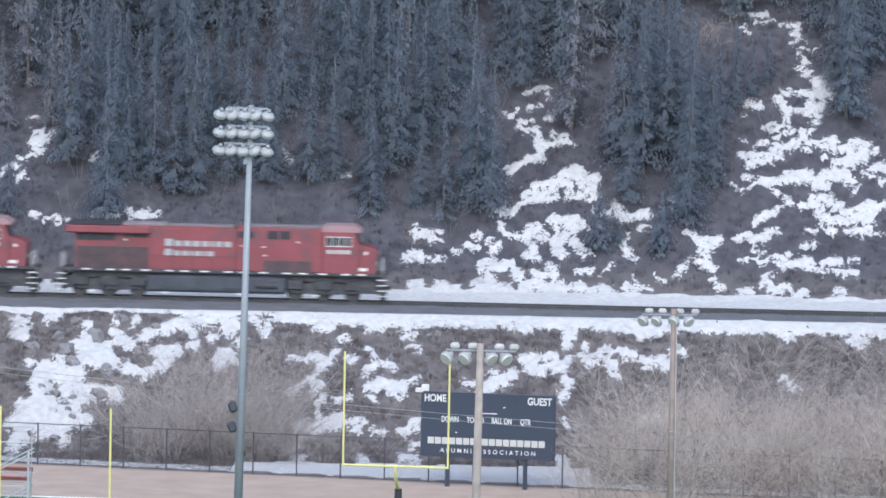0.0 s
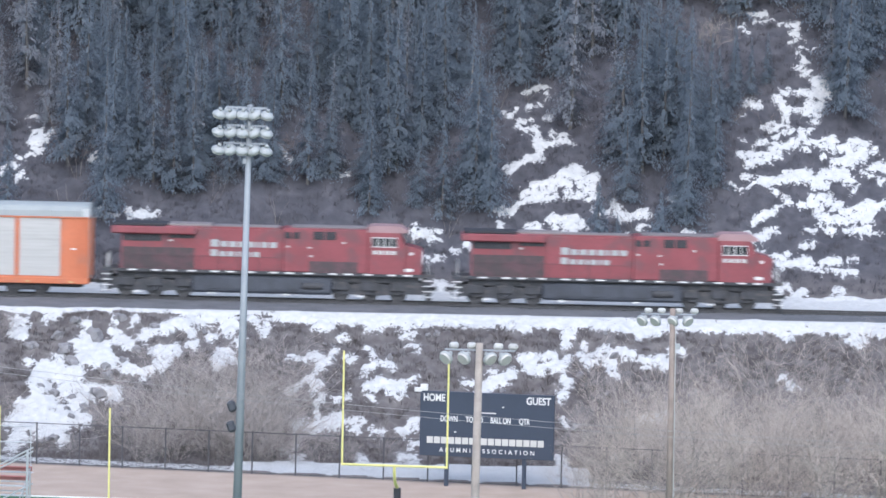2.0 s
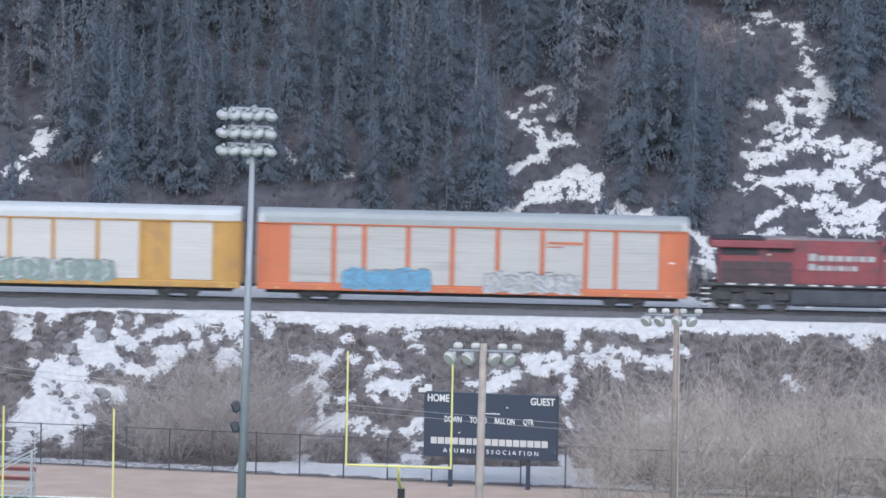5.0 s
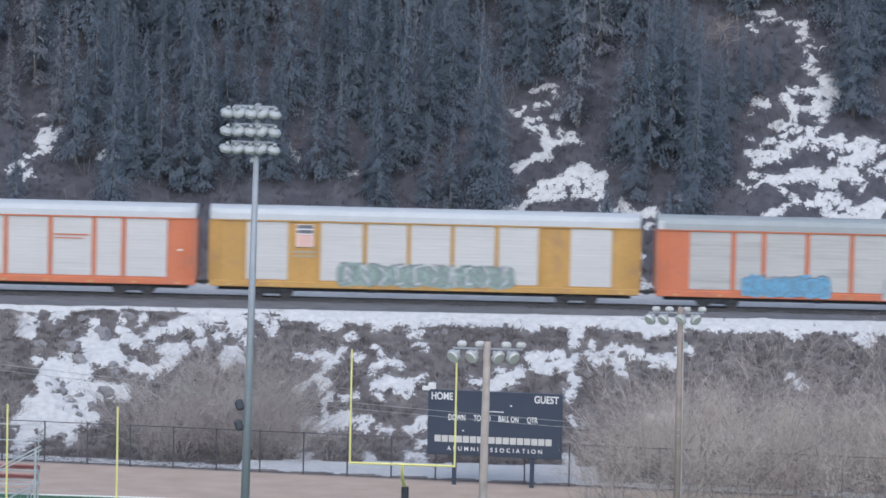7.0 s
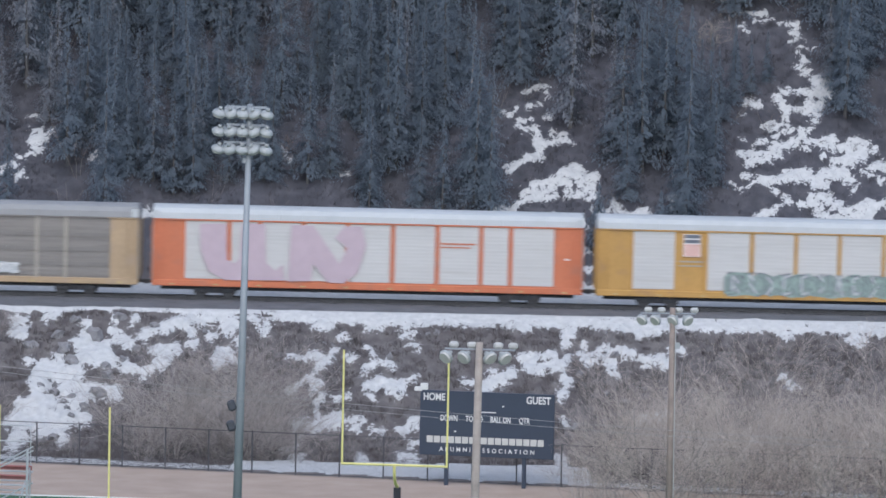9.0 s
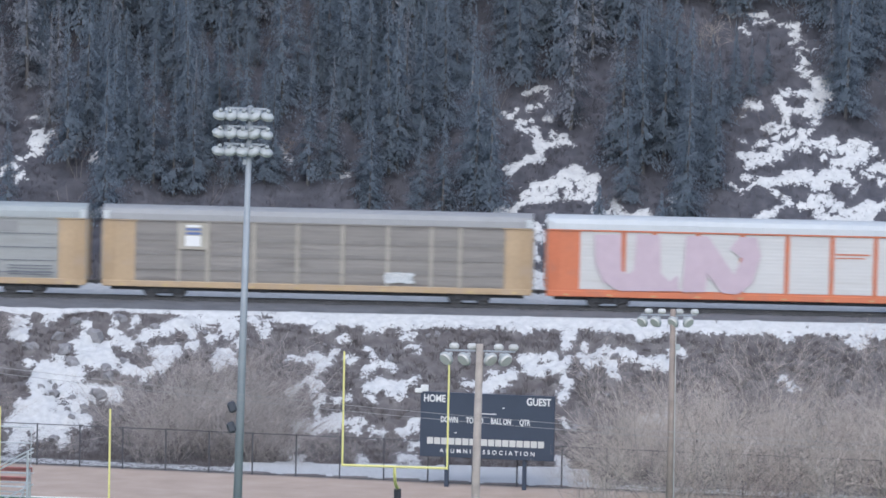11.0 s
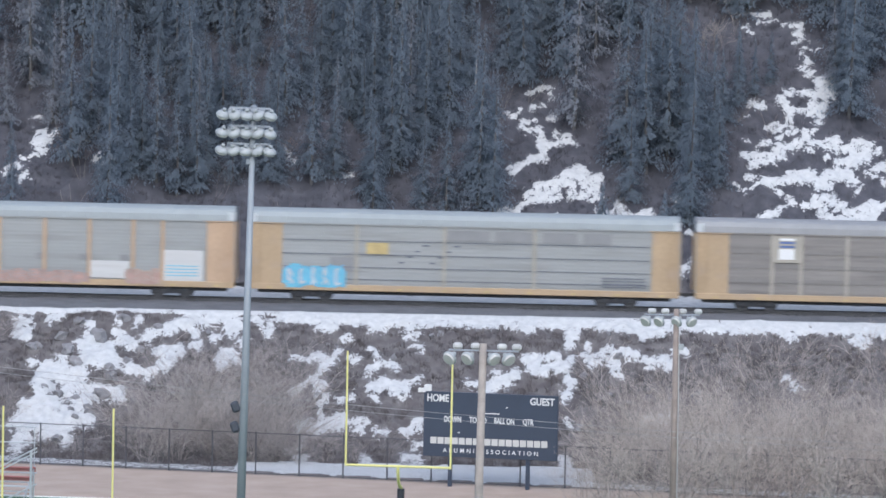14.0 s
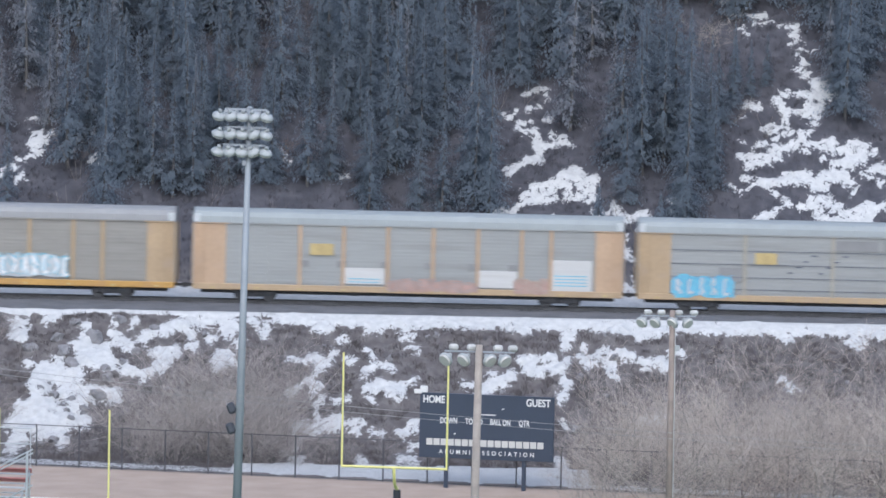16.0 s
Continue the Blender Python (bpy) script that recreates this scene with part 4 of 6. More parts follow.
    prism(cab, [(-4.2, 1.45), (-1.9, 1.45), (-1.9, 3.6), (-2.15, 4.4), (-4.2, 4.4)], -1.5, 1.5)
    part("cab", cab, RED, car, "red driver's cab with white-framed side windows")
    top = bmesh.new()
    prism(top, [(-4.3, 4.4), (-1.75, 4.4), (-1.7, 4.55), (-2.2, 4.88), (-4.0, 4.88), (-4.3, 4.75)], -1.45, 1.45)
    part("cab_roof", top, CAB_ROOF, car, "pale pinkish cab roof")
    for i in range(4):
        x = -3.98 + i * 0.41
        pane = part("cab_window", boxed(x, x + 0.34, -1.512, -1.495, 3.42, 4.02), GLASS, car, "dark cab window pane")
        part("window_frame", boxed(x - 0.04, x + 0.38, -1.507, -1.5, 3.36, 4.08), RAILING, pane)
    part("windscreen", boxed(-1.9, -1.88, -1.2, 1.2, 3.55, 4.1), GLASS, car)
    letter_bars("number_block", -3.95, 2.85, (0.3, 0.3, 0.3, 0.3), 0.28, -1.5, LAMP_DULL, car, gap=0.1)
    nose = bmesh.new()
    prism(nose, [(-1.9, 1.45), (-0.8, 1.45), (-0.72, 3.1), (-1.0, 3.32), (-1.9, 3.55)], -1.3, 1.3)
    part("nose", nose, RED, car, "short red nose")
    for x, z, w, h in ((-1.45, 2.93, 0.2, 0.2), (-1.6, 1.75, 0.55, 0.22)):
        part("marker_light", boxed(x - w / 2, x + w / 2, -1.33, -1.3, z - h / 2, z + h / 2), WHITE, car)
    for y in (-0.5, 0.5):
        part("headlight", tubed((-0.74, y, 2.1), (-0.66, y, 2.1), 0.12, sides=12), LAMP_WHITE, car, "round white headlight")
    plow = bmesh.new()
    prism(plow, [(-0.75, 1.2), (-0.5, 1.2), (-0.08, 0.12), (-0.45, 0.12)], -1.45, 1.45)
    part("rear_pilot", boxed(-20.95, -20.75, -1.45, 1.45, 0.25, 1.3, bevel=0.03), BLACK, car, "black rear pilot plate")
    for y in (-0.9, -0.45, 0.45, 0.9):
        part("air_hose", tubed((-20.98, y, 1.15), (-21.35, y, 0.55), 0.045, sides=6), BLACK, car)
        part("air_hose", tubed((-0.3, y, 1.15), (-0.05, y, 0.55), 0.045, sides=6), BLACK, car)
    part("pilot_apron", boxed(-1.95, -0.6, -1.25, 1.25, 0.0, 0.85), BLACK, car, "black apron under the nose")
    part("pilot_apron", boxed(-20.8, -20.2, -1.25, 1.25, 0.0, 0.85), BLACK, car)
    part("snow_plow", plow, BLACK, car, "black snow plow blade")
    # steps and handrails at both ends
    for x0, way in ((-0.35, -1), (-20.95, 1)):
        for k in range(4):
            z = 0.3 + 0.27 * k
            part("step", boxed(x0 - 0.3, x0 + 0.3, -1.52, -1.3, z, z + 0.05), RAILING, car, "white-edged boarding step")
        part("step_side", boxed(x0 - 0.33, x0 - 0.3, -1.5, -1.2, 0.2, 1.45), BLACK, car)
        part("end_platform", boxed(x0 - 0.32, x0 + 0.32, -1.5, 1.5, 1.25, 1.45), BLACK, car)
        rail = bmesh.new()
        for y in (-1.45, -0.5, 0.5, 1.45):
            tube(rail, (x0, y, 1.45), (x0, y, 2.45), 0.022, sides=6)
        tube(rail, (x0, -1.45, 2.45), (x0, 1.45, 2.45), 0.022, sides=6)
        tube(rail, (x0, -1.45, 1.95), (x0, 1.45, 1.95), 0.018, sides=6)
        part("end_railing", rail, RAILING, car, "white tubular end railing")
    hand = bmesh.new()
    for i in range(9):
        x = -20.2 + i * 1.28
        tube(hand, (x, -1.46, 1.45), (x, -1.46, 2.45), 0.016, sides=5)
    tube(hand, (-20.2, -1.46, 2.45), (-9.9, -1.46, 2.45), 0.016, sides=5)
    part("side_handrail", hand, RED_DIRTY, car)
    # tank, air reservoirs and trucks
    part("fuel_tank", boxed(-15.5, -6.5, -1.35, 1.35, 0.3, 1.2, bevel=0.12), TANK, car, "blue-black fuel tank")
    for x0, x1 in ((-14.6, -13.6), (-13.1, -11.4), (-11.0, -8.6)):
        part("tank_panel", boxed(x0, x1, -1.4, -1.35, 0.5, 1.08, bevel=0.02), TANK, car)
    part("air_reservoir", tubed((-8.4, -1.42, 0.75), (-7.1, -1.42, 0.75), 0.16, sides=12), BLACK, car)
    for x in (-17.9, -4.1):
        truck(car, x, 3, 1.85, 0.53, 1.4)
    for x in (-17.9, -4.1):
        for k in (-1, 0, 1):
            part("brake_gear", boxed(x + k * 1.85 - 0.5, x + k * 1.85 + 0.5, -1.28, -1.15, 0.55, 0.98, bevel=0.05), BLACK, car)
    for i in (0, 1, 2, 3):
        part("wheel_snow", boxed(-19.3 + i * 4.8, -18.8 + i * 4.8, -1.32, -1.17, 0.28, 0.4, bevel=0.03), WHITE, car, "packed snow on the running gear")
    coupler(car, -0.4, 1)
    coupler(car, -21.1, -1)
    # two rows of plain white blocks where the owner's name stands
    letter_bars("letter_block", -14.35, 3.13, (0.5, 0.45, 0.45, 0.45, 0.42, 0.2, 0.42, 0.45), 0.40, -1.266, LAMP_WHITE, car, gap=0.13, first_taller=0.12)
    letter_bars("letter_block", -14.35, 2.45, (0.45, 0.42, 0.36, 0.18, 0.36, 0.18, 0.42), 0.36, -1.266, LAMP_WHITE, car, gap=0.13, first_taller=0.12)
    return car


def ribbed_panel(x0, x1, z0, z1, y, pitch=0.22, depth=0.004):
    """A steel screen with level corrugations."""
    bm = bmesh.new()
    n = max(4, int((z1 - z0) / pitch))
    rng = random.Random(int(x0 * 91))
    rows = []
    for i in range(2 * n + 1):
        z = z0 + (z1 - z0) * i / (2 * n)
        d = y - (depth * rng.uniform(0.3, 1.7) if i % 2 else 0)
        rows.append((bm.verts.new((x0, d, z)), bm.verts.new((x1, d, z))))
    for a, b in zip(rows, rows[1:]):
        bm.faces.new((a[0], a[1], b[1], b[0]))
    low, high = rows[0], rows[-1]
    back = [bm.verts.new((x, y + 0.05, z)) for z in (z0, z1) for x in (x0, x1)]
    bm.faces.new((low[0], back[0], back[1], low[1]))
    bm.faces.new((high[0], high[1], back[3], back[2]))
    bm.faces.new([r[0] for r in rows] + [back[2], back[0]])
    bm.faces.new([r[1] for r in rows[::-1]] + [back[1], back[3]])
    return bm


LONG = 27.6


def autorack(label, body, panel, post, roof, panels, posts, sill=None, trim=None):
    """A covered car carrier. panels and posts: metres back from the front end."""
    car = thing("autorack_car", along(0), label, "rail car", "car carriers of the train")
    part("core", boxed(-LONG + 0.02, -0.02, -1.4, 1.4, 1.15, 4.98), trim or body, car, "steel car body behind the screens")
    for way, x in ((1, 0.0), (-1, -LONG)):
        end = part("end_door", boxed(min(x, x + way * 0.06), max(x, x + way * 0.06), -1.3, 1.3, 1.2, 4.9), PANEL_GREY if body is not YELLOW else YELLOW, car, "end door of the car")
        for k in range(5):
            part("door_rib", boxed(min(x, x + way * 0.1), max(x, x + way * 0.1), -1.2 + k * 0.55, -1.1 + k * 0.55, 1.25, 4.85), body, end)
        ladder(car, x - way * 0.45, -1.53, 1.25, 4.8, body, rungs=10)
    for x0, x1 in ((-1.8, -0.02), (-LONG + 0.02, -LONG + 2.1)):
        part("end_panel", boxed(x0, x1, -1.49, -1.4, 1.12, 4.95, bevel=0.012), body, car)
        part("end_panel", boxed(x0, x1, 1.4, 1.49, 1.12, 4.95, bevel=0.012), body, car)
        part("end_ledge", boxed(max(x0 - 0.15, -LONG), min(x1 + 0.15, 0), -1.57, -1.5, 4.9, 4.96, bevel=0.01), body, car)
    for a, b in panels:
        part("side_screen", ribbed_panel(-b, -a, 1.3, 4.88, -1.43), panel, car, "ribbed steel side screen")
        part("side_screen", boxed(-b, -a, 1.4, 1.45, 1.3, 4.88), panel, car)
    for a in posts:
        part("side_post", boxed(-a - 0.11, -a + 0.11, -1.53, -1.4, 1.15, 4.93, bevel=0.015), post, car)
    part("top_rail", boxed(-LONG + 0.02, -0.02, -1.52, 1.52, 4.88, 4.99, bevel=0.02), trim or body, car)
    part("side_sill", boxed(-LONG, 0, -1.53, 1.53, 0.82, 1.2, bevel=0.03), sill or body, car, "side sill with worn paint")
    arch = [(-1.53, 4.99), (-1.5, 5.35), (-1.32, 5.62), (-0.9, 5.78), (0, 5.84), (0.9, 5.78), (1.32, 5.62), (1.5, 5.35), (1.53, 4.99)]
    top = bmesh.new()
    a = [top.verts.new((0.0, y, z)) for y, z in arch]
    b = [top.verts.new((-LONG, y, z)) for y, z in arch]
    for i in range(len(arch) - 1):
        top.faces.new((a[i], b[i], b[i + 1], a[i + 1]))
    top.faces.new(a[::-1])
    top.faces.new(b)
    for x in np.arange(1.0, LONG, 1.42):
        for (y0, z0), (y1, z1) in zip(arch[:4], arch[1:4]):
            tube(top, (-x, y0, z0), (-x, y1, z1), 0.018, sides=4)
    bmesh.ops.recalc_face_normals(top, faces=top.faces)
    part("roof", top, roof, car, "arched corrugated roof")
    for x0, x1 in ((-0.42, 0.01), (-LONG - 0.01, -LONG + 0.42)):
        cap = bmesh.new()
        prism(cap, [(x0, 5.0), (x1, 5.0), (x1, 5.5), (x0, 5.5)], -1.54, -1.5)
        part("roof_end_cap", cap, ROOF_WHITE, car, "pale roof corner cap")
    part("centre_sill", boxed(-LONG + 0.5, -0.5, -0.7, 0.7, 0.46, 0.85), BLACK, car)
    for x, w, h in ((-8.5, 0.9, 0.3), (-11.5, 0.35, 0.35), (-13.8, 1.4, 0.22), (-17.2, 0.5, 0.38), (-19.4, 0.3, 0.3)):
        part("brake_gear", boxed(x - w / 2, x + w / 2, -1.2, -0.4, 0.85 - h, 0.85, bevel=0.02), BLACK, car)
    part("brake_rod", tubed((-21, -0.9, 0.7), (-7, -0.9, 0.7), 0.03, sides=6), BLACK, car)
    for x in (-4.0, -LONG + 4.0):
        truck(car, x, 2, 1.78)
    for x in (-2.2, -5.6, -LONG + 2.2, -LONG + 5.6):
        part("side_bearer", boxed(x - 0.5, x + 0.5, -1.4, 1.4, 0.72, 0.84), BLACK, car)
    coupler(car, 0.0, 1)
    coupler(car, -LONG, -1)
    for i in range(10):
        x = -1.0 - i * 2.8
        part("reflector", boxed(x - 0.25, x, -1.537, -1.53, 0.9, 1.0), SIGN_YELLOW, car)
    return car


EVEN_POSTS = (4.63, 6.52, 9.33, 12.2, 15.1, 17.95, 20.75, 22.7)
EVEN_PANELS = ((1.85, 4.48), (4.78, 6.38), (6.67, 9.18), (9.48, 12.05), (12.35, 14.95), (15.25, 17.8), (18.1, 20.6), (20.9, 22.55), (22.85, 25.5))
Y_FACE, Y_POST = -1.47, -1.535


def bars(name, parent, mat, rows, y):
    """Small plates and stencil rows, as plain bars."""
    for x0, x1, z0, z1 in rows:
        part(name, boxed(x0, x1, y - 0.01, y, z0, z1), mat, parent)


UNDERGEAR = ("truck", "bogie", "wheel", "axle", "coupler", "hose", "air_hose", "centre_sill", "brake_gear", "brake_rod", "side_bearer")


def settle(car):
    """The tall body hangs low between the bogies, over the undergear."""
    low = Matrix.Translation((0, 0, -0.123)) @ Matrix.Diagonal((1, 1, 1.037, 1))
    for piece in car.children:
        if piece.name.split(".")[0] not in UNDERGEAR:
            piece.matrix_basis = low @ piece.matrix_basis


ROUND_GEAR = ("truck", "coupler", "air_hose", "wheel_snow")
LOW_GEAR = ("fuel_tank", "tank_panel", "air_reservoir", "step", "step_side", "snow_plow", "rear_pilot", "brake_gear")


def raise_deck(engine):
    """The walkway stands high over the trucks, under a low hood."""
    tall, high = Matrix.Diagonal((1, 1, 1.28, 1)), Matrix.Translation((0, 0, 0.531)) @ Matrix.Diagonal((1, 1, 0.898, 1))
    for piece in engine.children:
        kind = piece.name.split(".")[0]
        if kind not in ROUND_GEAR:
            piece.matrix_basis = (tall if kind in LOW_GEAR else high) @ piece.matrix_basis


def train():
    cars = [locomotive("leading red diesel freight locomotive with white lettering"),
            locomotive("second red diesel locomotive coupled behind the first")]
    a = autorack("orange car carrier with white ribbed sides and blue graffiti", ORANGE, PANEL_DULL, ORANGE, ROOF_BLUE, EVEN_PANELS, EVEN_POSTS)
    graffiti("graffiti", -22.0, -16.5, 0.85, 2.42, Y_POST, INK_BLUE, INK_DARK, a, 3, "sky-blue spray-painted lettering", 15)
    graffiti("graffiti", -13.0, -6.9, 0.85, 2.35, Y_POST, INK_SILVER, INK_DARK, a, 4, "silver and black spray-painted lettering", 14, PANEL_DULL)
    bars("stencil_bar", a, ORANGE, ((-9.0, -6.8, 4.0, 4.16), (-9.0, -8.0, 3.8, 3.88)), Y_FACE)
    bars("stencil_plate", a, WHITE, ((-1.15, -0.85, 2.95, 3.05),), -1.49)
    cars.append(a)
    b = autorack("golden yellow car carrier with white screens and a mint graffiti piece", YELLOW, PANEL_WHITE, YELLOW, ROOF_WHITE,
                 ((1.72, 4.45), (6.52, 9.05), (9.32, 11.9), (12.15, 14.7), (14.95, 17.5), (17.8, 20.5), (22.6, 25.25)), (6.4, 9.18, 12.02, 14.82, 17.65, 20.6))
    shield = part("emblem", boxed(-22.05, -20.95, -1.525, -1.41, 3.35, 4.75, bevel=0.01), WHITE, b, "faded shield-shaped owner's emblem")
    for z0, z1, m in ((4.5, 4.73, INK_DARK), (4.2, 4.42, INK_DARK), (3.38, 4.14, SIGN_PINK)):
        part("emblem_band", boxed(-22.0, -21.0, -1.535, -1.525, z0, z1), m, shield)
    bars("stencil_bar", b, POST_CREAM, ((-22.3, -20.8, 3.0, 3.1), (-22.3, -20.8, 2.75, 2.83)), -1.42)
    graffiti("graffiti", -19.2, -8.1, 0.95, 2.55, Y_POST, INK_GREEN, INK_DARK, b, 7, "mint green spray-painted lettering", 30, INK_SILVER)
    cars.append(b)
    c = autorack("orange car carrier with white screens and huge pink letters", ORANGE, PANEL_WHITE, ORANGE, ROOF_WHITE, EVEN_PANELS, EVEN_POSTS)
    big = bmesh.new()
    y0, y1 = -1.552, -1.536
    prism(big, [(-24.6, 4.7), (-22.9, 4.75), (-22.8, 2.5), (-22.3, 2.3), (-22.0, 2.6), (-21.9, 4.8), (-20.4, 4.75), (-20.3, 2.4), (-19.7, 1.9), (-19.2, 2.3), (-19.1, 1.3), (-22.9, 1.25), (-24.0, 1.8), (-24.5, 3.0)], y0, y1)
    prism(big, [(-18.9, 1.25), (-18.7, 4.75), (-17.3, 4.75), (-15.6, 2.4), (-15.1, 3.4), (-15.9, 4.0), (-15.3, 4.75), (-14.2, 4.75), (-13.9, 3.6), (-14.4, 1.9), (-15.3, 1.2), (-16.3, 1.25), (-17.3, 2.4), (-17.4, 1.3)], y0, y1)
    part("graffiti", big, INK_PINK, c, "huge pale pink spray-painted letters")
    bars("stencil_bar", c, ORANGE, ((-9.1, -6.9, 3.75, 3.85), (-9.1, -7.2, 3.55, 3.62)), Y_FACE)
    bars("stencil_plate", c, WHITE, ((-1.15, -0.85, 2.95, 3.05),), -1.49)
    cars.append(c)
    d = autorack("grimy brown-grey car carrier with tan ends and posts", TAN, PANEL_BROWN, POST_CREAM, ROOF_DULL,
                 ((1.85, 4.5), (4.75, 6.4), (6.6, 9.2), (9.4, 12.0), (12.3, 14.9), (15.1, 17.8), (18.0, 20.7), (20.95, 22.6), (22.8, 25.55)),
                 (4.65, 6.5, 9.3, 12.2, 15.1, 17.9, 20.85, 22.7), sill=TAN, trim=PANEL_BROWN)
    plate = part("emblem", boxed(-22.75, -20.8, -1.55, -1.536, 3.2, 4.85), POST_CREAM, d, "cream panel with a white and blue emblem")
    part("emblem_band", boxed(-22.3, -21.3, -1.556, -1.55, 3.4, 4.05), WHITE, plate)
    for z in (4.2, 4.45, 4.65):
        part("emblem_band", boxed(-22.25, -21.3, -1.556, -1.55, z - 0.08, z + 0.06), SIGN_BLUE if z < 4.6 else WHITE, plate)
    graffiti("graffiti", -9.4, -7.6, 1.35, 2.1, Y_POST, INK_SILVER, WHITE, d, 12, "small pale spray-painted tag", 4)
    for z in (2.05, 2.95, 3.85):
        part("deck_band", boxed(-25.5, -1.9, -1.478, -1.47, z - 0.12, z + 0.12), PATCH_BROWN, d)
    cars.append(d)
    e = autorack("pale grey car carrier with tan ends and cyan graffiti", TAN, PANEL_GREY, POST_CREAM, ROOF_BLUE, EVEN_PANELS, (9.33, 15.1, 20.75), sill=TAN, trim=PANEL_GREY)
    for z in (1.55, 2.3, 3.1, 3.95):
        part("deck_band", boxed(-25.5, -1.95, -1.49, -1.468, z - 0.022, z + 0.022), INK_DARK, e, "dark seam between the decks")
    for x0, x1 in ((-15.0, -12.2), (-11.9, -9.3), (-8.8, -6.6), (-6.2, -4.4)):
        part("patch_panel", boxed(x0, x1, -1.485, -1.465, 4.05, 4.7), PATCH_GREY, e, "grey patched screen")
    part("warning_plate", boxed(-20.1, -18.7, -1.55, -1.48, 3.15, 3.85), SIGN_YELLOW, e, "yellow warning plate")
    part("patch_panel", boxed(-22.4, -20.9, -1.485, -1.465, 2.0, 2.9), PATCH_GREY, e)
    graffiti("graffiti", -25.3, -21.5, 0.95, 2.5, Y_POST, INK_CYAN, INK_BLUE, e, 15, "bright cyan spray-painted lettering", 15, INK_SILVER)
    bars("stencil_bar", e, INK_DARK, [(-18.0 + 0.5 * i, -17.7 + 0.5 * i + 0.1 * (i % 2), 2.6 + 0.36 * (i % 4), 2.7 + 0.36 * (i % 4)) for i in range(8)] + [(-5.0, -2.2, 1.4 + 0.18 * k, 1.46 + 0.18 * k) for k in range(4)], -1.49)
    cars.append(e)
    f = autorack("pale grey car carrier with peach ends and white panels", PEACH, PANEL_GREY, PEACH, ROOF_BLUE, EVEN_PANELS, (4.63, 6.52, 9.33, 12.2, 15.1, 17.95, 20.75), sill=TAN, trim=PANEL_GREY)
    for x0, x1, z0, z1 in ((-17.9, -15.3, 1.35, 2.35), (-9.3, -6.75, 1.3, 2.35), (-4.6, -2.0, 1.2, 3.1)):
        part("patch_panel", boxed(x0, x1, -1.5, -1.465, z0, z1), PANEL_WHITE, f, "clean white replacement screen")
    bars("stencil_bar", f, INK_CYAN, [(-4.4, -2.3, 1.5 + 0.2 * k, 1.56 + 0.2 * k) for k in range(4)] + [(-17.6, -15.6, 1.45 + 0.2 * k, 1.5 + 0.2 * k) for k in range(2)], -1.502)
    part("warning_plate", boxed(-20.1, -18.6, -1.55, -1.48, 3.1, 3.8), SIGN_YELLOW, f, "yellow warning plate")
    for x in (-20.4, -18.0, -12.4, -15.2, -9.6, -7.0):
        part("patch_panel", boxed(x - 0.35, x + 0.25, -1.49, -1.465, 2.35, 2.75), PATCH_GREY, f)
    graffiti("graffiti", -15.0, -9.3, 0.9, 1.8, Y_POST, INK_RUST, PANEL_GREY, f, 17, "faded rust-pink spray paint", 10)
    graffiti("graffiti", -6.9, -4.8, 0.9, 2.0, Y_POST, INK_RUST, POST_CREAM, f, 18, "faded rust-pink spray paint", 6)
    cars.append(f)
    g = autorack("grey-brown car carrier with tan ends and white graffiti", TAN, PANEL_TAUPE, TAN, ROOF_DULL, EVEN_PANELS, EVEN_POSTS, sill=YELLOW, trim=PANEL_TAUPE)
    graffiti("graffiti", -12.6, -6.8, 1.3, 2.9, Y_POST, INK_SILVER, INK_CYAN, g, 21, "white and teal spray-painted lettering", 26, WHITE)
    cars.append(g)
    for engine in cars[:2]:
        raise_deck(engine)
    for car in cars[2:]:
        settle(car)
    return cars


# front ends along the line at the start of the clip
FRONTS = (-3.47, -25.96, -48.09, -76.79, -105.29, -133.82, -162.46, -191.02, -219.8)
CARS = train()


def run(t):
    """Metres run since the start: a steady roll that slows a little."""
    return 12.755 * t - 0.00535 * t * t


# ---- things on the field ----
def lettering(name, text, size, m, mat, parent, width=None, bold=0.012, spaced=1.0):
    """Words in the built-in font, as a thin mesh; width: their true width."""
    curve = bpy.data.curves.new(name, "FONT")
    curve.body, curve.size, curve.extrude, curve.offset, curve.space_character = text, size, 0.01, bold, spaced
    temp = new("temp", curve)
    me = bpy.data.meshes.new_from_object(temp.evaluated_get(bpy.context.evaluated_depsgraph_get()))
    bpy.data.objects.remove(temp)
    xs = [v.co.x for v in me.vertices]
    k = width / (max(xs) - min(xs)) if width else 1
    for v in me.vertices:
        v.co.x = (v.co.x - min(xs)) * k
    me.materials.clear()
    me.materials.append(mat)
    ob = new(name, me)
    ob.parent, ob.matrix_basis = parent, m @ pose(0, 0, 0, 90, 0, 0)
    return ob


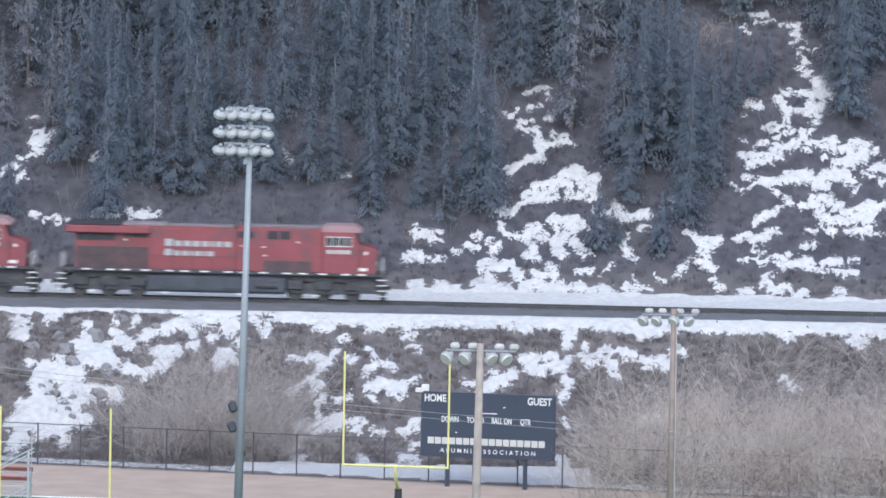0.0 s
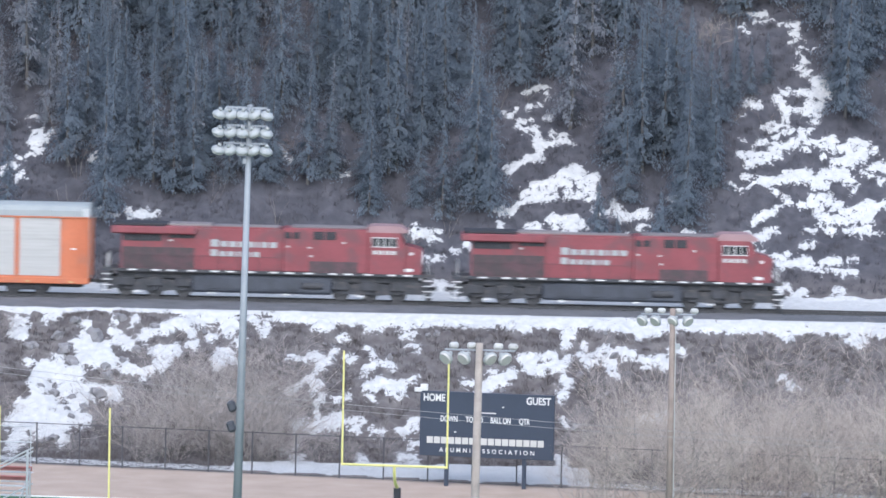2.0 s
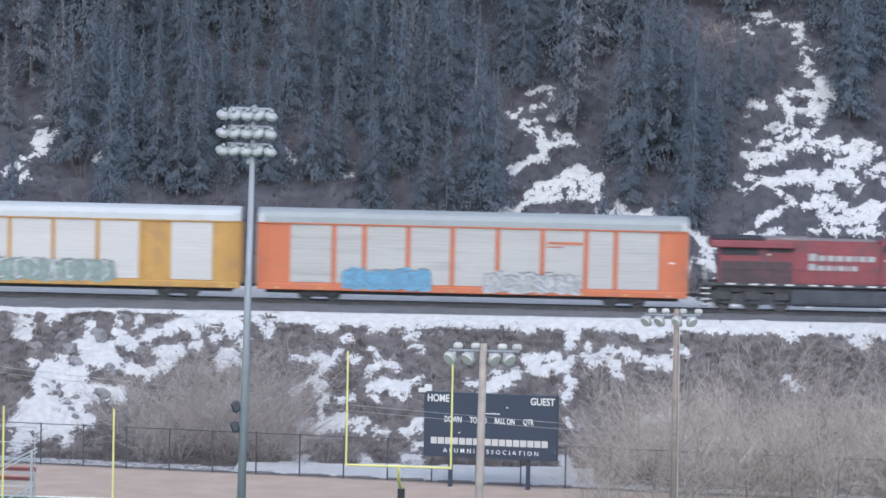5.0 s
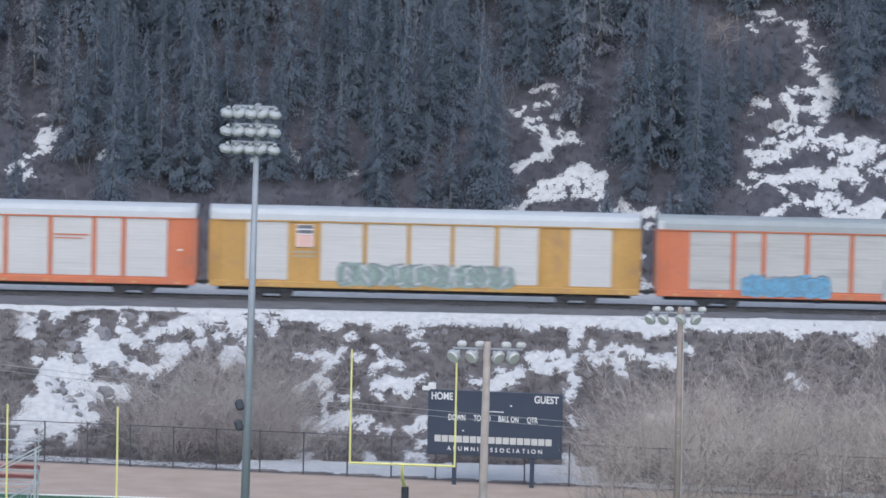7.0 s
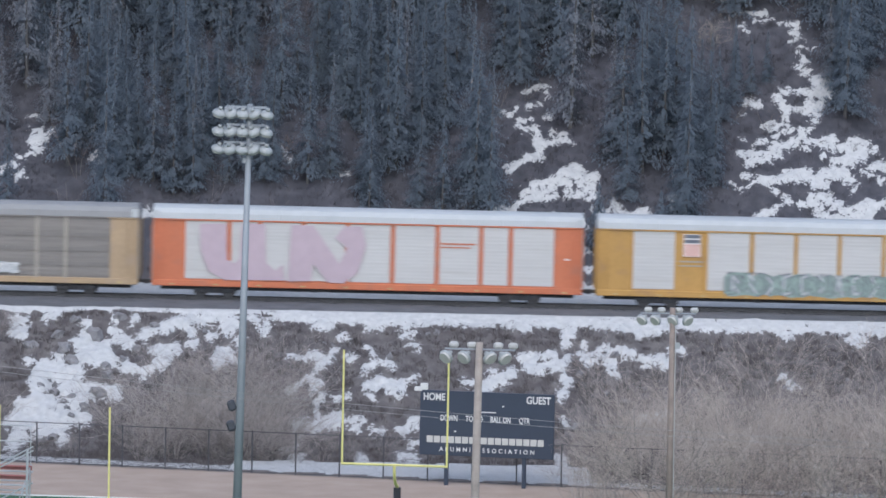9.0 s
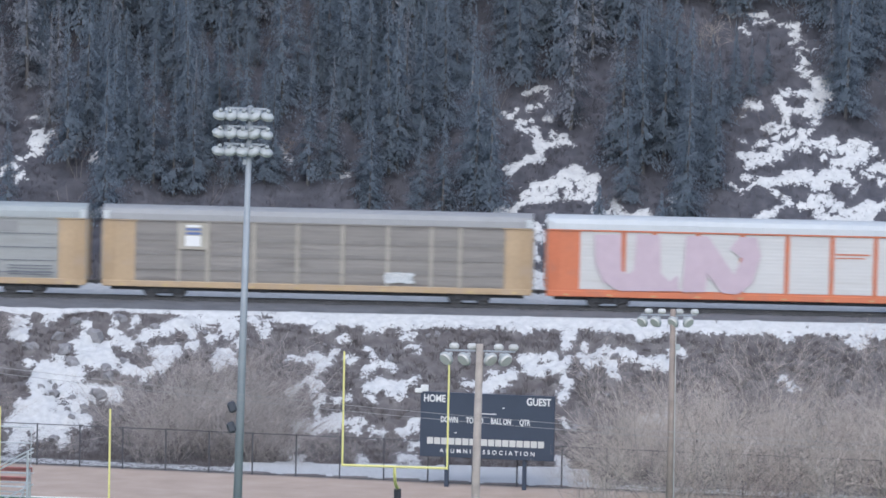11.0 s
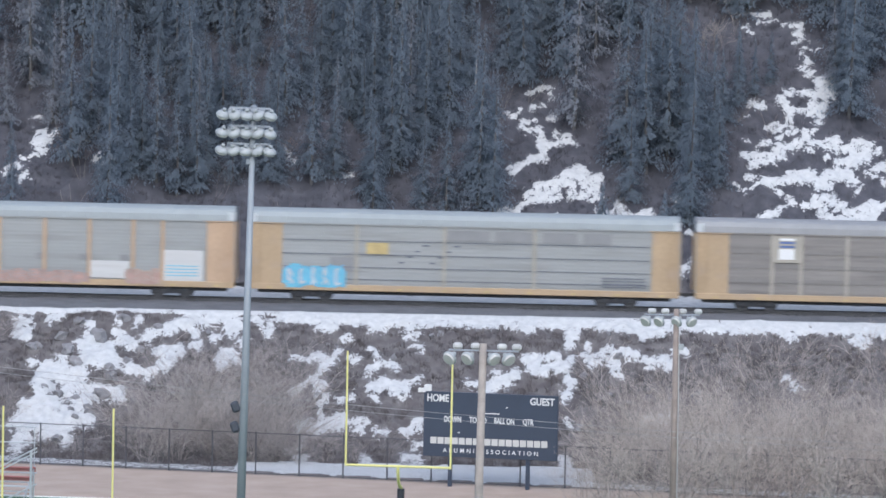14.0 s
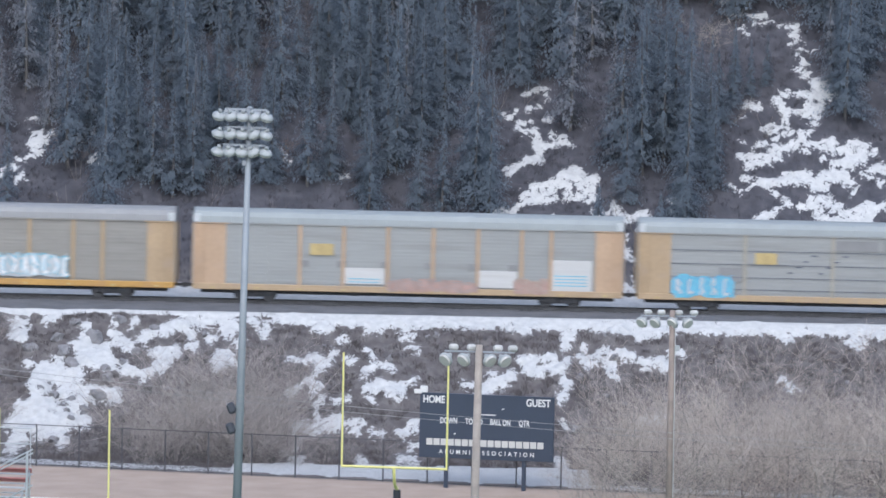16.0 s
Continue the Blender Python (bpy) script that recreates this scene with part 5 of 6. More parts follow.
def scoreboard():
    """A navy board, 7.75 m wide, on two posts; its face turned to the field."""
    board = thing("scoreboard", pose(-1.0, 239.2, 0, 0, 0, -11), "navy blue football scoreboard with white lettering on two posts", "scoreboard")
    face = part("board", boxed(0, 7.75, -0.12, 0.12, 1.72, 5.42, bevel=0.02), NAVY, board)
    for x in (1.55, 6.05):
        part("post", boxed(x - 0.11, x + 0.11, 0.0, 0.24, 0, 5.3), NAVY, board, "dark steel post")
    part("horn", boxed(-0.35, 0.1, -0.15, 0.05, 5.35, 5.6, bevel=0.03), WHITE, board, "white horn box on the board's corner")
    part("horn", boxed(0.0, 0.42, -0.15, 0.05, 5.43, 5.8, bevel=0.03), WHITE, board)
    for word, x, z, size, w in (("HOME", 0.2, 4.87, 0.58, 1.25), ("GUEST", 6.15, 4.87, 0.58, 1.4), ("DOWN", 1.2, 3.72, 0.46, 0.98), ("TO GO", 2.65, 3.72, 0.46, 1.0),
                                ("BALL ON", 4.1, 3.72, 0.46, 1.15), ("QTR", 5.75, 3.72, 0.46, 0.62), ("ALUMNI ASSOCIATION", 1.15, 1.98, 0.34, 5.5)):
        lettering("word", word, size, pose(x, -0.13, z), WHITE, face, w, *((0.004, 1.7) if size < 0.4 else (0.012, 1.0)))
    letter_bars("letter_block", 0.42, 2.45, (0.355,) * 7, 0.38, -0.125, LAMP_GLASS, face, gap=0.055)
    letter_bars("letter_block", 3.55, 2.45, (0.355,) * 9, 0.38, -0.125, LAMP_GLASS, face, gap=0.055)
    for x, w, z in ((3.5, 0.9, 4.25), (4.75, 0.12, 4.62), (2.0, 0.12, 3.1)):
        part("score_lamp", boxed(x, x + w, -0.13, -0.12, z, z + 0.06), WHITE, face)


def goal(m, bar, top, label):
    """A gooseneck goal: base post, curved neck, crossbar and two uprights."""
    post = thing("goal_post", m, label, "goal post", "goal posts")
    half = 2.82
    part("crossbar", tubed((-half, 0, bar), (half, 0, bar), 0.065, sides=12), POST_YELLOW, post)
    for x in (-half, half):
        part("upright", tubed((x, 0, bar - 0.06), (x, 0, top), 0.055, 0.05, sides=12), POST_YELLOW, post)
    neck, last = bmesh.new(), None
    for i in range(9):
        a = radians(90 * i / 8)
        p = Vector((0, 1.6 - 1.6 * math.sin(a), bar - 1.3 * math.cos(a)))
        if last is not None:
            tube(neck, last, p, 0.085, sides=10)
        last = p
    tube(neck, (0, 1.6, 0), (0, 1.6, bar - 1.28), 0.085, sides=10)
    part("gooseneck", neck, POST_YELLOW, post)
    part("base_pad", tubed((0, 1.6, 0), (0, 1.6, 1.5), 0.2, sides=16), PAD_BLACK, post, "black padded sleeve")


def flood_lamp(parent, x, z, y=-0.25, r=0.29, tilt=40, turn=0, mat=LAMP_WHITE):
    bm = bmesh.new()
    bmesh.ops.create_uvsphere(bm, u_segments=16, v_segments=10, radius=r)
    for v in bm.verts:
        v.co.z = v.co.z * 0.72 if v.co.z > 0 else v.co.z * 0.25
    tube(bm, (0, 0, r * 0.7), (0, 0, r * 0.7 + 0.14), 0.11, 0.09, sides=12)
    lamp = part("flood_lamp", bm, mat, parent, "white bowl-shaped floodlight", smooth=True)
    lamp.matrix_basis = pose(x, y, z, tilt, 0, turn)
    part("lens", tubed((0, 0, -r * 0.25 - 0.03), (0, 0, -r * 0.12), r * 0.8, r * 0.9, sides=16), LAMP_GLASS, lamp)
    part("bracket", boxed(-0.03, 0.03, -0.03, 0.03, 0.2, 0.42), GALVANISED, lamp)
    return lamp


def steel_mast():
    """A galvanised floodlight mast with three crossarms."""
    mast = thing("floodlight_mast", pose(-9.89, 207, 0, 0, 0.92, 0), "tall galvanised steel floodlight mast with three rows of lamps", "floodlight")
    part("pole", tubed((0, 0, 0), (0, 0, 22.58), 0.23, 0.13, sides=20), GALVANISED, mast, smooth=True)
    part("base_plate", tubed((0, 0, 0), (0, 0, 0.06), 0.45, sides=16), GALVANISED, mast)
    part("pole_cap", tubed((0, 0, 22.58), (0, 0, 22.66), 0.17, 0.1, sides=12), GALVANISED, mast)
    for z, x0, x1 in ((22.5, -1.15, 0.85), (21.62, -1.15, 0.85), (20.75, -1.25, 0.8)):
        part("crossarm", boxed(x0, x1, -0.06, 0.06, z - 0.05, z + 0.05), GALVANISED, mast)
        for k in range(5):
            flood_lamp(mast, -1.5 + k * 0.585, z - 0.38 + 0.03 * (k % 2), -0.2, 0.35, 24 + 16 * (k % 2), (35, -20, 10, -45, 30)[k])
        for k in range(4):
            flood_lamp(mast, -1.2 + k * 0.55, z - 0.36, 0.3, 0.24, -35)
    part("service_box", boxed(-0.28, -0.1, -0.12, 0.06, 19.75, 20.0), GALVANISED, mast)
    for z in (7.75, 6.75):
        horn = bmesh.new()
        box(horn, -0.2, 0.2, -0.22, 0.22, -0.27, 0.27, bevel=0.09)
        speaker = part("loudspeaker", horn, DARK, mast, "dark loudspeaker box")
        speaker.matrix_basis = pose(-0.42, 0, z, 0, -22, 0)
        part("speaker_bracket", boxed(0.1, 0.4, -0.04, 0.04, -0.04, 0.04), GALVANISED, speaker)


def wood_mast(m, high, wide, wood, lamps, label, conduit=False):
    mast = thing("wooden_light_pole", m, label, "light pole", "wooden light poles")
    part("pole", tubed((0, 0, 0), (0, 0, high), wide * 1.15, wide * 0.8, sides=14), wood, mast, smooth=True)
    arm_z = high - 0.3
    part("crossarm", boxed(lamps[0] - 0.05, lamps[-1] + 0.4, wide * 0.6, wide * 0.6 + 0.08, arm_z - 0.03, arm_z + 0.04), GALVANISED, mast)
    for x in lamps:
        flood_lamp(mast, x, arm_z - 0.32, -0.1, 0.31, -58, -42 if x < 0.3 else 38, LAMP_WHITE)
    for x in lamps:
        part("ballast_box", boxed(x + 0.12, x + 0.52, wide * 0.6 - 0.05, wide * 0.6 + 0.2, arm_z + 0.04, arm_z + 0.3, bevel=0.08), LAMP_DULL, mast, "grey lamp ballast housing")
    if conduit:
        part("conduit", tubed((wide * 1.15, -0.1, 0), (wide * 0.95, -0.1, high - 1.0), 0.022, sides=8), LAMP_DULL, mast)
        part("junction_box", boxed(wide * 0.8, wide + 0.22, -0.15, 0.05, high - 2.0, high - 1.72, bevel=0.02), LAMP_WHITE, mast)


def fence():
    """A chain-link fence: posts, rails and a diamond mesh of wires."""
    fen = thing("chain_link_fence", pose(-20.9, 244.8, 0, 0, 0, math.degrees(math.atan(-0.2075))), "dark chain-link fence along the field's edge", "fence")
    step, high, first, last = 2.6, 2.42, -5, 19
    shared = part("post", tubed((0, 0, 0), (0, 0, high + 0.06), 0.045, sides=8), CHAIN, fen)
    shared.location.x = first * step
    for i in range(first + 1, last + 1):
        p = new("post", shared.data)
        p.parent, p.location = fen, (i * step, 0, 0)
    for z in (high, 0.08):
        part("rail", tubed((first * step, 0, z), (last * step, 0, z), 0.025, sides=6), CHAIN, fen)
    verts, faces = [], []
    x0, x1, pitch, w = first * step, last * step, 0.14, 0.0028
    n = int((x1 - x0 + high) / pitch)
    for i in range(n):
        for way in (1, -1):
            s = x0 - high + i * pitch
            a, b = (s, 0.0), (s + high, high)
            if a[0] < x0:
                a = (x0, x0 - s)
            if b[0] > x1:
                b = (x1, x1 - s)
            if b[1] <= a[1]:
                continue
            za, zb = (a[1], b[1]) if way > 0 else (high - a[1], high - b[1])
            k = len(verts)
            verts += [(a[0] - w, 0.002 * way, za), (a[0] + w, 0.002 * way, za), (b[0] + w, 0.002 * way, zb), (b[0] - w, 0.002 * way, zb)]
            faces.append((k, k + 1, k + 2, k + 3))
    tagged(shape("wire_mesh", verts, faces, CHAIN, fen), kind="stuff")


def bleacher():
    """A small aluminium grandstand: rising planks on a frame, with a guard rail."""
    b = thing("bleacher", pose(-23.45, 222.0, 0, 0, 0, -8), "aluminium bleacher with red seat planks and a guard rail", "bleacher")
    for k in range(6):
        y, z = -2.2 + 0.7 * k, 0.45 + 0.42 * k
        part("seat_plank", boxed(-5.5, 1.7, y - 0.14, y + 0.14, z - 0.03, z + 0.03, bevel=0.01), SEAT_RED if k >= 4 else ALUMINIUM, b)
        if k >= 4:
            part("riser_board", boxed(-5.5, 1.7, y + 0.14, y + 0.17, z - 0.22, z - 0.03), SEAT_RED, b)
        part("foot_plank", boxed(-5.5, 1.7, y + 0.2, y + 0.5, z - 0.35, z - 0.31), ALUMINIUM, b)
    for x in (-5.3, -1.8, 1.6):
        legs = bmesh.new()
        tube(legs, (x, -2.4, 0.2), (x, 1.7, 2.6), 0.03, sides=6)
        for k in range(6):
            tube(legs, (x, -2.2 + 0.7 * k, 0), (x, -2.2 + 0.7 * k, 0.42 + 0.42 * k), 0.025, sides=6)
        tube(legs, (x, 1.5, 0), (x, 1.5, 4.7), 0.025, sides=6)
        tube(legs, (x, -2.4, 0.03), (x, 1.7, 0.03), 0.025, sides=6)
        part("frame", legs, ALUMINIUM, b)
    for z in (4.7, 3.85):
        part("guard_rail", tubed((-5.5, 1.55, z), (1.7, 1.55, z), 0.03, sides=6), ALUMINIUM, b)
    for dz in (0.0, -0.2, -1.9):
        part("stair_rail", tubed((-1.6, -2.3, 1.75 + dz), (2.65, -2.3, 4.05 + dz), 0.04, sides=6), ALUMINIUM, b)
    part("rail_post", tubed((2.35, -2.32, 0.0), (2.35, -2.32, 3.88), 0.07, sides=8), ALUMINIUM, b)


def wires():
    """Two service wires that cross the field between far poles."""
    for x in (-75, 75):
        p = thing("utility_pole", pose(x, 172, 0), "weathered wooden utility pole", "utility pole", "utility poles")
        part("pole", tubed((0, 0, 0), (0, 0, 18.5), 0.16, 0.12, sides=12), POLE_WOOD, p)
        part("crossarm", boxed(-0.06, 0.06, -0.5, 0.5, 17.2, 17.35), POLE_WOOD, p)
    for dz in (0.0, -0.24):
        bm, last = bmesh.new(), None
        for i in range(61):
            x = -75 + i * 2.5
            z = 11.42 - 0.0685 * x + 0.00092 * x * x + dz
            ring = [bm.verts.new((x, 172 + 0.010 * math.cos(a), z + 0.010 * math.sin(a))) for a in (0, 1.26, 2.51, 3.77, 5.03)]
            for k in range(5 if last else 0):
                bm.faces.new((last[k], ring[k], ring[(k + 1) % 5], last[(k + 1) % 5]))
            last = ring
        tagged(part("overhead_wire", bm, WIRE), "thin weathered overhead wire", "wire", "overhead wires")


scoreboard()
goal(pose(-2.28, 224, 0, 0, 0, -6), 2.9, 9.0, "yellow gooseneck goal post with a padded base")
goal(pose(-19.53, 213.7, 0, 0, 0, -2), 1.9, 6.82, "yellow goal post with slender uprights")
steel_mast()
wood_mast(pose(1.5, 170, 0, 0, 0.5, 0), 14.5, 0.185, POLE_WOOD, (-1.35, -0.62, 0.45, 1.05), "weathered grey wooden pole with a crossarm of floodlights")
wood_mast(pose(11.42, 205, 0, 0, -0.3, 0), 13.2, 0.165, POLE_BROWN, (-1.5, -0.85, 0.0, 0.75), "brown wooden pole with floodlights and a white conduit", True)
fence()
bleacher()
wires()


# ---- boulders, brush and trees ----
def boulder_mesh(seed):
    rng = random.Random(seed)
    bm = bmesh.new()
    bmesh.ops.create_icosphere(bm, subdivisions=2, radius=0.5)
    for v in bm.verts:
        n = noise.noise(v.co * 2.3 + Vector((seed * 3.7, 0, 0)))
        v.co = Vector((v.co.x * 1.1, v.co.y * 0.9, v.co.z * 0.9)) * (1 + 0.75 * n + 0.2 * rng.uniform(-1, 1))
        v.co.z = max(v.co.z, -0.3)
    me = bpy.data.meshes.new("boulder")
    bm.to_mesh(me)
    bm.free()
    me.materials.append(STONE)
    return me


def boulders():
    rng = random.Random(9)
    kinds = [boulder_mesh(i) for i in range(5)]
    spots = [(-23.5, 3.1, 0.76), (-24.4, 3.1, 0.55), (-24.0, 3.7, 0.49), (-22.7, 4.6, 0.91), (-20.9, 3.3, 1.11), (-23.9, 0.5, 0.54), (-23.1, 0.6, 0.82), (-22.6, 2.3, 0.62), (-21.5, 2.3, 0.62), (-22.3, 1.7, 0.55),
             (-22.4, 1.0, 0.48), (-22.9, 6.7, 0.78), (-21.6, 6.1, 1.21), (-20.1, 6.9, 0.85), (-23.8, 5.8, 0.92), (-20.3, 3.9, 0.91), (-18.8, 5.3, 0.77), (-25.4, 5.4, 0.85), (-19.6, 4.7, 0.63), (-23.3, 5.1, 0.98)]
    spots += [(rng.uniform(-27, 26), rng.uniform(0.8, 6.8), rng.uniform(0.3, 0.7)) for _ in range(50)]
    for x, z, size in spots:
        y = float(np.interp(z, [0, 0.4, 6.7, 7.5], [250, 252, 264, 266.3]))
        ob = new("boulder", rng.choice(kinds))
        size *= 0.9
        ob.matrix_basis = pose(x, y, ground_z(x, y) + size * 0.05, rng.uniform(-15, 15), rng.uniform(-15, 15), rng.uniform(0, 360)) @ Matrix.Diagonal((size, size, size, 1))
        tagged(ob, "grey angular boulder in the bank", "boulder", "boulders of the bank")


def twig_cloud(name, spots, mat, label, spread, tall, blades, width):
    """Low dry brush: many thin upright blades in tufts, one object."""
    rng = np.random.RandomState(4)
    verts, faces = [], []
    for x, y, z, s in spots:
        for _ in range(blades):
            a, d = rng.uniform(0, 6.283), rng.uniform(0, spread) * s
            bx, by = x + d * math.cos(a), y + d * math.sin(a) * 0.6
            lean = rng.normal(0, 0.4, 2) * tall * s
            h = tall * s * rng.uniform(0.4, 1.1)
            w = width * rng.uniform(0.6, 1.4)
            k = len(verts)
            verts += [(bx - w, by, z - 0.1), (bx + w, by, z - 0.1), (bx + lean[0] * 0.6 + w * 0.6, by + lean[1] * 0.5, z + h * 0.6), (bx + lean[0] * 0.6 - w * 0.6, by + lean[1] * 0.5, z + h * 0.6),
                      (bx + lean[0] * 1.3, by + lean[1], z + h)]
            faces += [(k, k + 1, k + 2, k + 3), (k + 3, k + 2, k + 4)]
    return tagged(shape(name, verts, faces, mat), label, "brush", kind="stuff")


def brush():
    rng = np.random.RandomState(12)
    for name, y0, y1, n, s0, s1, limit in (("bank_brush", 243.0, 265.5, 7200, 0.5, 1.1, -0.2), ("slope_brush", 281.5, 311, 6200, 0.5, 1.2, -0.2)):
        x, y = rng.uniform(-32, 32, n), rng.uniform(y0, y1, n)
        z = height(x, y)
        bare = (snow_cover(x, y, z) < limit) & (y > fence_line(x) + 1.5) | ((y > 251) & (rng.rand(n) < (0.04 if name == "bank_brush" else 0.09)))
        spots = [(a, b, c, rng.uniform(s0, s1)) for a, b, c in zip(x[bare], y[bare], z[bare])]
        twig_cloud(name, spots, BRUSH if name == "bank_brush" else BRUSH_DARK, "dry brown brush and dead grass between the snow", 0.42, 0.42, 12, 0.014)


def bare_tree(seed, tall, stems, spread):
    """A leafless bush: stems that fork into fine twigs. Gives the limbs and the twigs as two meshes."""
    rng = random.Random(seed)
    meshes = [([], [])]
    crown = ([], [])

    def limb(a, b, r0, r1, fine):
        verts, faces = crown if fine else meshes[-1]
        d = (b - a).normalized()
        u = d.cross(Vector((0.3, 0.9, 0.1))).normalized()
        w = d.cross(u)
        k = len(verts)
        if fine and r0 < 0.006:
            # the thinnest twigs taper to a point
            verts.extend([tuple(a + u * r0), tuple(a - u * r0), tuple(b)])
            faces.append((k, k + 1, k + 2))
            return
        for p, r in ((a, r0), (b, r1)):
            for i in range(3):
                t = 2.0944 * i
                verts.append(tuple(p + (u * math.cos(t) + w * math.sin(t)) * r))
        faces.extend([(k + i, k + (i + 1) % 3, k + 3 + (i + 1) % 3, k + 3 + i) for i in range(3)])

    def grow(a, way, length, r, level):
        p, steps = a, 3 if level < 3 else 2
        for i in range(steps):
            way = (way + Vector((rng.gauss(0, 0.3), rng.gauss(0, 0.3), 0.03 + rng.gauss(0, 0.16)))).normalized()
            q = p + way * length / steps
            limb(p, q, r * (1 - 0.25 * i / steps), r * (1 - 0.25 * (i + 1) / steps), level >= 2)
            if level < 4:
                for _ in range(2 if level < 3 else 2):
                    side = Vector((rng.gauss(0, 1), rng.gauss(0, 1), rng.uniform(-0.3, 0.8))).normalized()
                    grow(p.lerp(q, rng.random()), (way * 0.65 + side * 0.95).normalized(), length * rng.uniform(0.42, 0.62), r * 0.5, level + 1)
            p = q

    for i in range(stems):
        a = rng.uniform(0, 6.283)
        start = Vector((math.cos(a), math.sin(a), 0)) * rng.uniform(0, 0.4)
        way = Vector((math.cos(a) * spread, math.sin(a) * spread, 1)).normalized()
        meshes.append(([], []))
        grow(start, way, tall * rng.uniform(0.55, 0.75), 0.0085 + 0.0015 * tall, 1)
    return meshes[1:], crown


def bush_kind(seed, tall, stems, spread, label, fine=TWIG):
    limbs, (v1, f1) = bare_tree(seed, tall, stems, spread)
    root = thing("bare_shrub", pose(0, -400, 0), label, "shrub", "bare shrubs")
    for v0, f0 in limbs:
        shape("stem", v0, f0, BARK, root)
    tagged(shape("crown", v1, f1, fine, root, "leafless twigs"), kind="stuff")
    return root


def shrubs():
    rng = random.Random(31)
    kinds = [bush_kind(40 + i, 5.0 + i * 0.5, 4 + i % 2, 0.75 if i < 3 else 0.35, "leafless grey-brown shrub with fine pale twigs") for i in range(4)]
    kinds += [bush_kind(50 + i, 5.5, 5, 0.75, "leafless brown-grey shrub behind the fence", TWIG_GREY) for i in range(2)]
    spots = []
    for i in range(125):
        x = 7.8 + 22 * (i + rng.random()) / 125
        y = (rng.uniform(227, 246) if i % 5 < 3 else rng.uniform(244, 257)) - 0.1 * (x - 8)
        reach = min(1.0, 0.55 + (x - 7.5) / 10)
        spots.append((x, y, rng.uniform(1.05, 1.55) * reach * (0.8 if y > 246 else 1)))
    for i in range(50):
        x = rng.uniform(-18.0, -8.7)
        spots.append((x, rng.uniform(247.5, 256) - (1.5 if x < -16 else 0), rng.uniform(0.95, 1.4)))
    for x, y, s in ((19.6, 258, 0.8), (20.6, 259, 0.9), (21.6, 258.5, 0.85), (23.4, 260, 0.6), (26.5, 259, 0.8), (-27.2, 263, 0.55), (-28.0, 262, 0.6), (-6.9, 248, 0.6), (-8.2, 247, 0.55), (-28.5, 250, 0.9), (-27.6, 255, 0.8), (-28.6, 257, 0.8), (-27.4, 252, 0.8), (-5.2, 249, 0.5), (-22.2, 250, 0.45), (-23.8, 249.5, 0.4), (6.8, 243, 0.55), (-3.0, 251, 0.5)):
        spots.append((x, y, s))
    used = set()
    for x, y, s in spots:
        k = rng.randrange(4) if x > 5 else 4 + rng.randrange(2)
        m = pose(x, y, ground_z(x, y) - 0.05, 0, 0, rng.uniform(0, 360)) @ Matrix.Diagonal((s, s, s, 1))
        if k in used:
            copy = copy_thing(kinds[k], pose(0, 0, 0))
            copy.matrix_basis = m
        else:
            used.add(k)
            kinds[k].matrix_basis = m


def conifer_kind(seed, tall, wide, mat, label, sparse=1.0, bare_below=0.1):
    """A spruce: a tapered trunk and drooping boughs of many small sprays."""
    rng = random.Random(seed)
    root = thing("conifer", pose(0, -450, 0), label, "tree", "conifers of the slope")
    part("trunk", tubed((0, 0, -0.5), (0, 0, tall * 0.97), 0.010 * tall + 0.03, 0.015, sides=7), BARK_DARK, root)
    verts, faces = [], []
    z = tall * bare_below
    lean = [rng.uniform(0.75, 1.15) for _ in range(8)]
    while z < tall * 0.985:
        t = z / tall
        reach = wide * (1 - t) ** 0.95 + 0.07
        for i in range(3):
            a = rng.uniform(0, 2 * math.pi)
            length = reach * rng.uniform(0.5, 1.12) * lean[int(a * 1.27) % 8]
            out, side = Vector((math.cos(a), math.sin(a), 0)), Vector((-math.sin(a), math.cos(a), 0))
            sprays = max(3, int(length / 0.07))
            for s in range(sprays):
                d = 1 - 0.8 * ((s + rng.random()) / sprays)
                fan = 0.32 * length * d * rng.uniform(-1, 1)
                p = out * (length * d) + side * fan + Vector((0, 0, z + rng.gauss(0, 0.1) - 0.34 * length * d * d))
                w = rng.uniform(0.045, 0.088) * (0.65 + 0.5 * (1 - t))
                hang = w * rng.uniform(1.5, 3.2)
                turn = side * math.cos(0.5 * fan) + out * rng.uniform(-0.3, 0.3)
                k = len(verts)
                tip = p + out * (hang * 0.45) - Vector((0, 0, hang))
                verts += [tuple(p - turn * w - out * w * 0.4), tuple(p + turn * w - out * w * 0.4), tuple(tip)]
                faces.append((k, k + 1, k + 2))
        z += (0.085 + 0.003 * tall) * rng.uniform(0.5, 1.5) / sparse
    tagged(shape("crown", verts, faces, mat, root), kind="stuff")
    return root


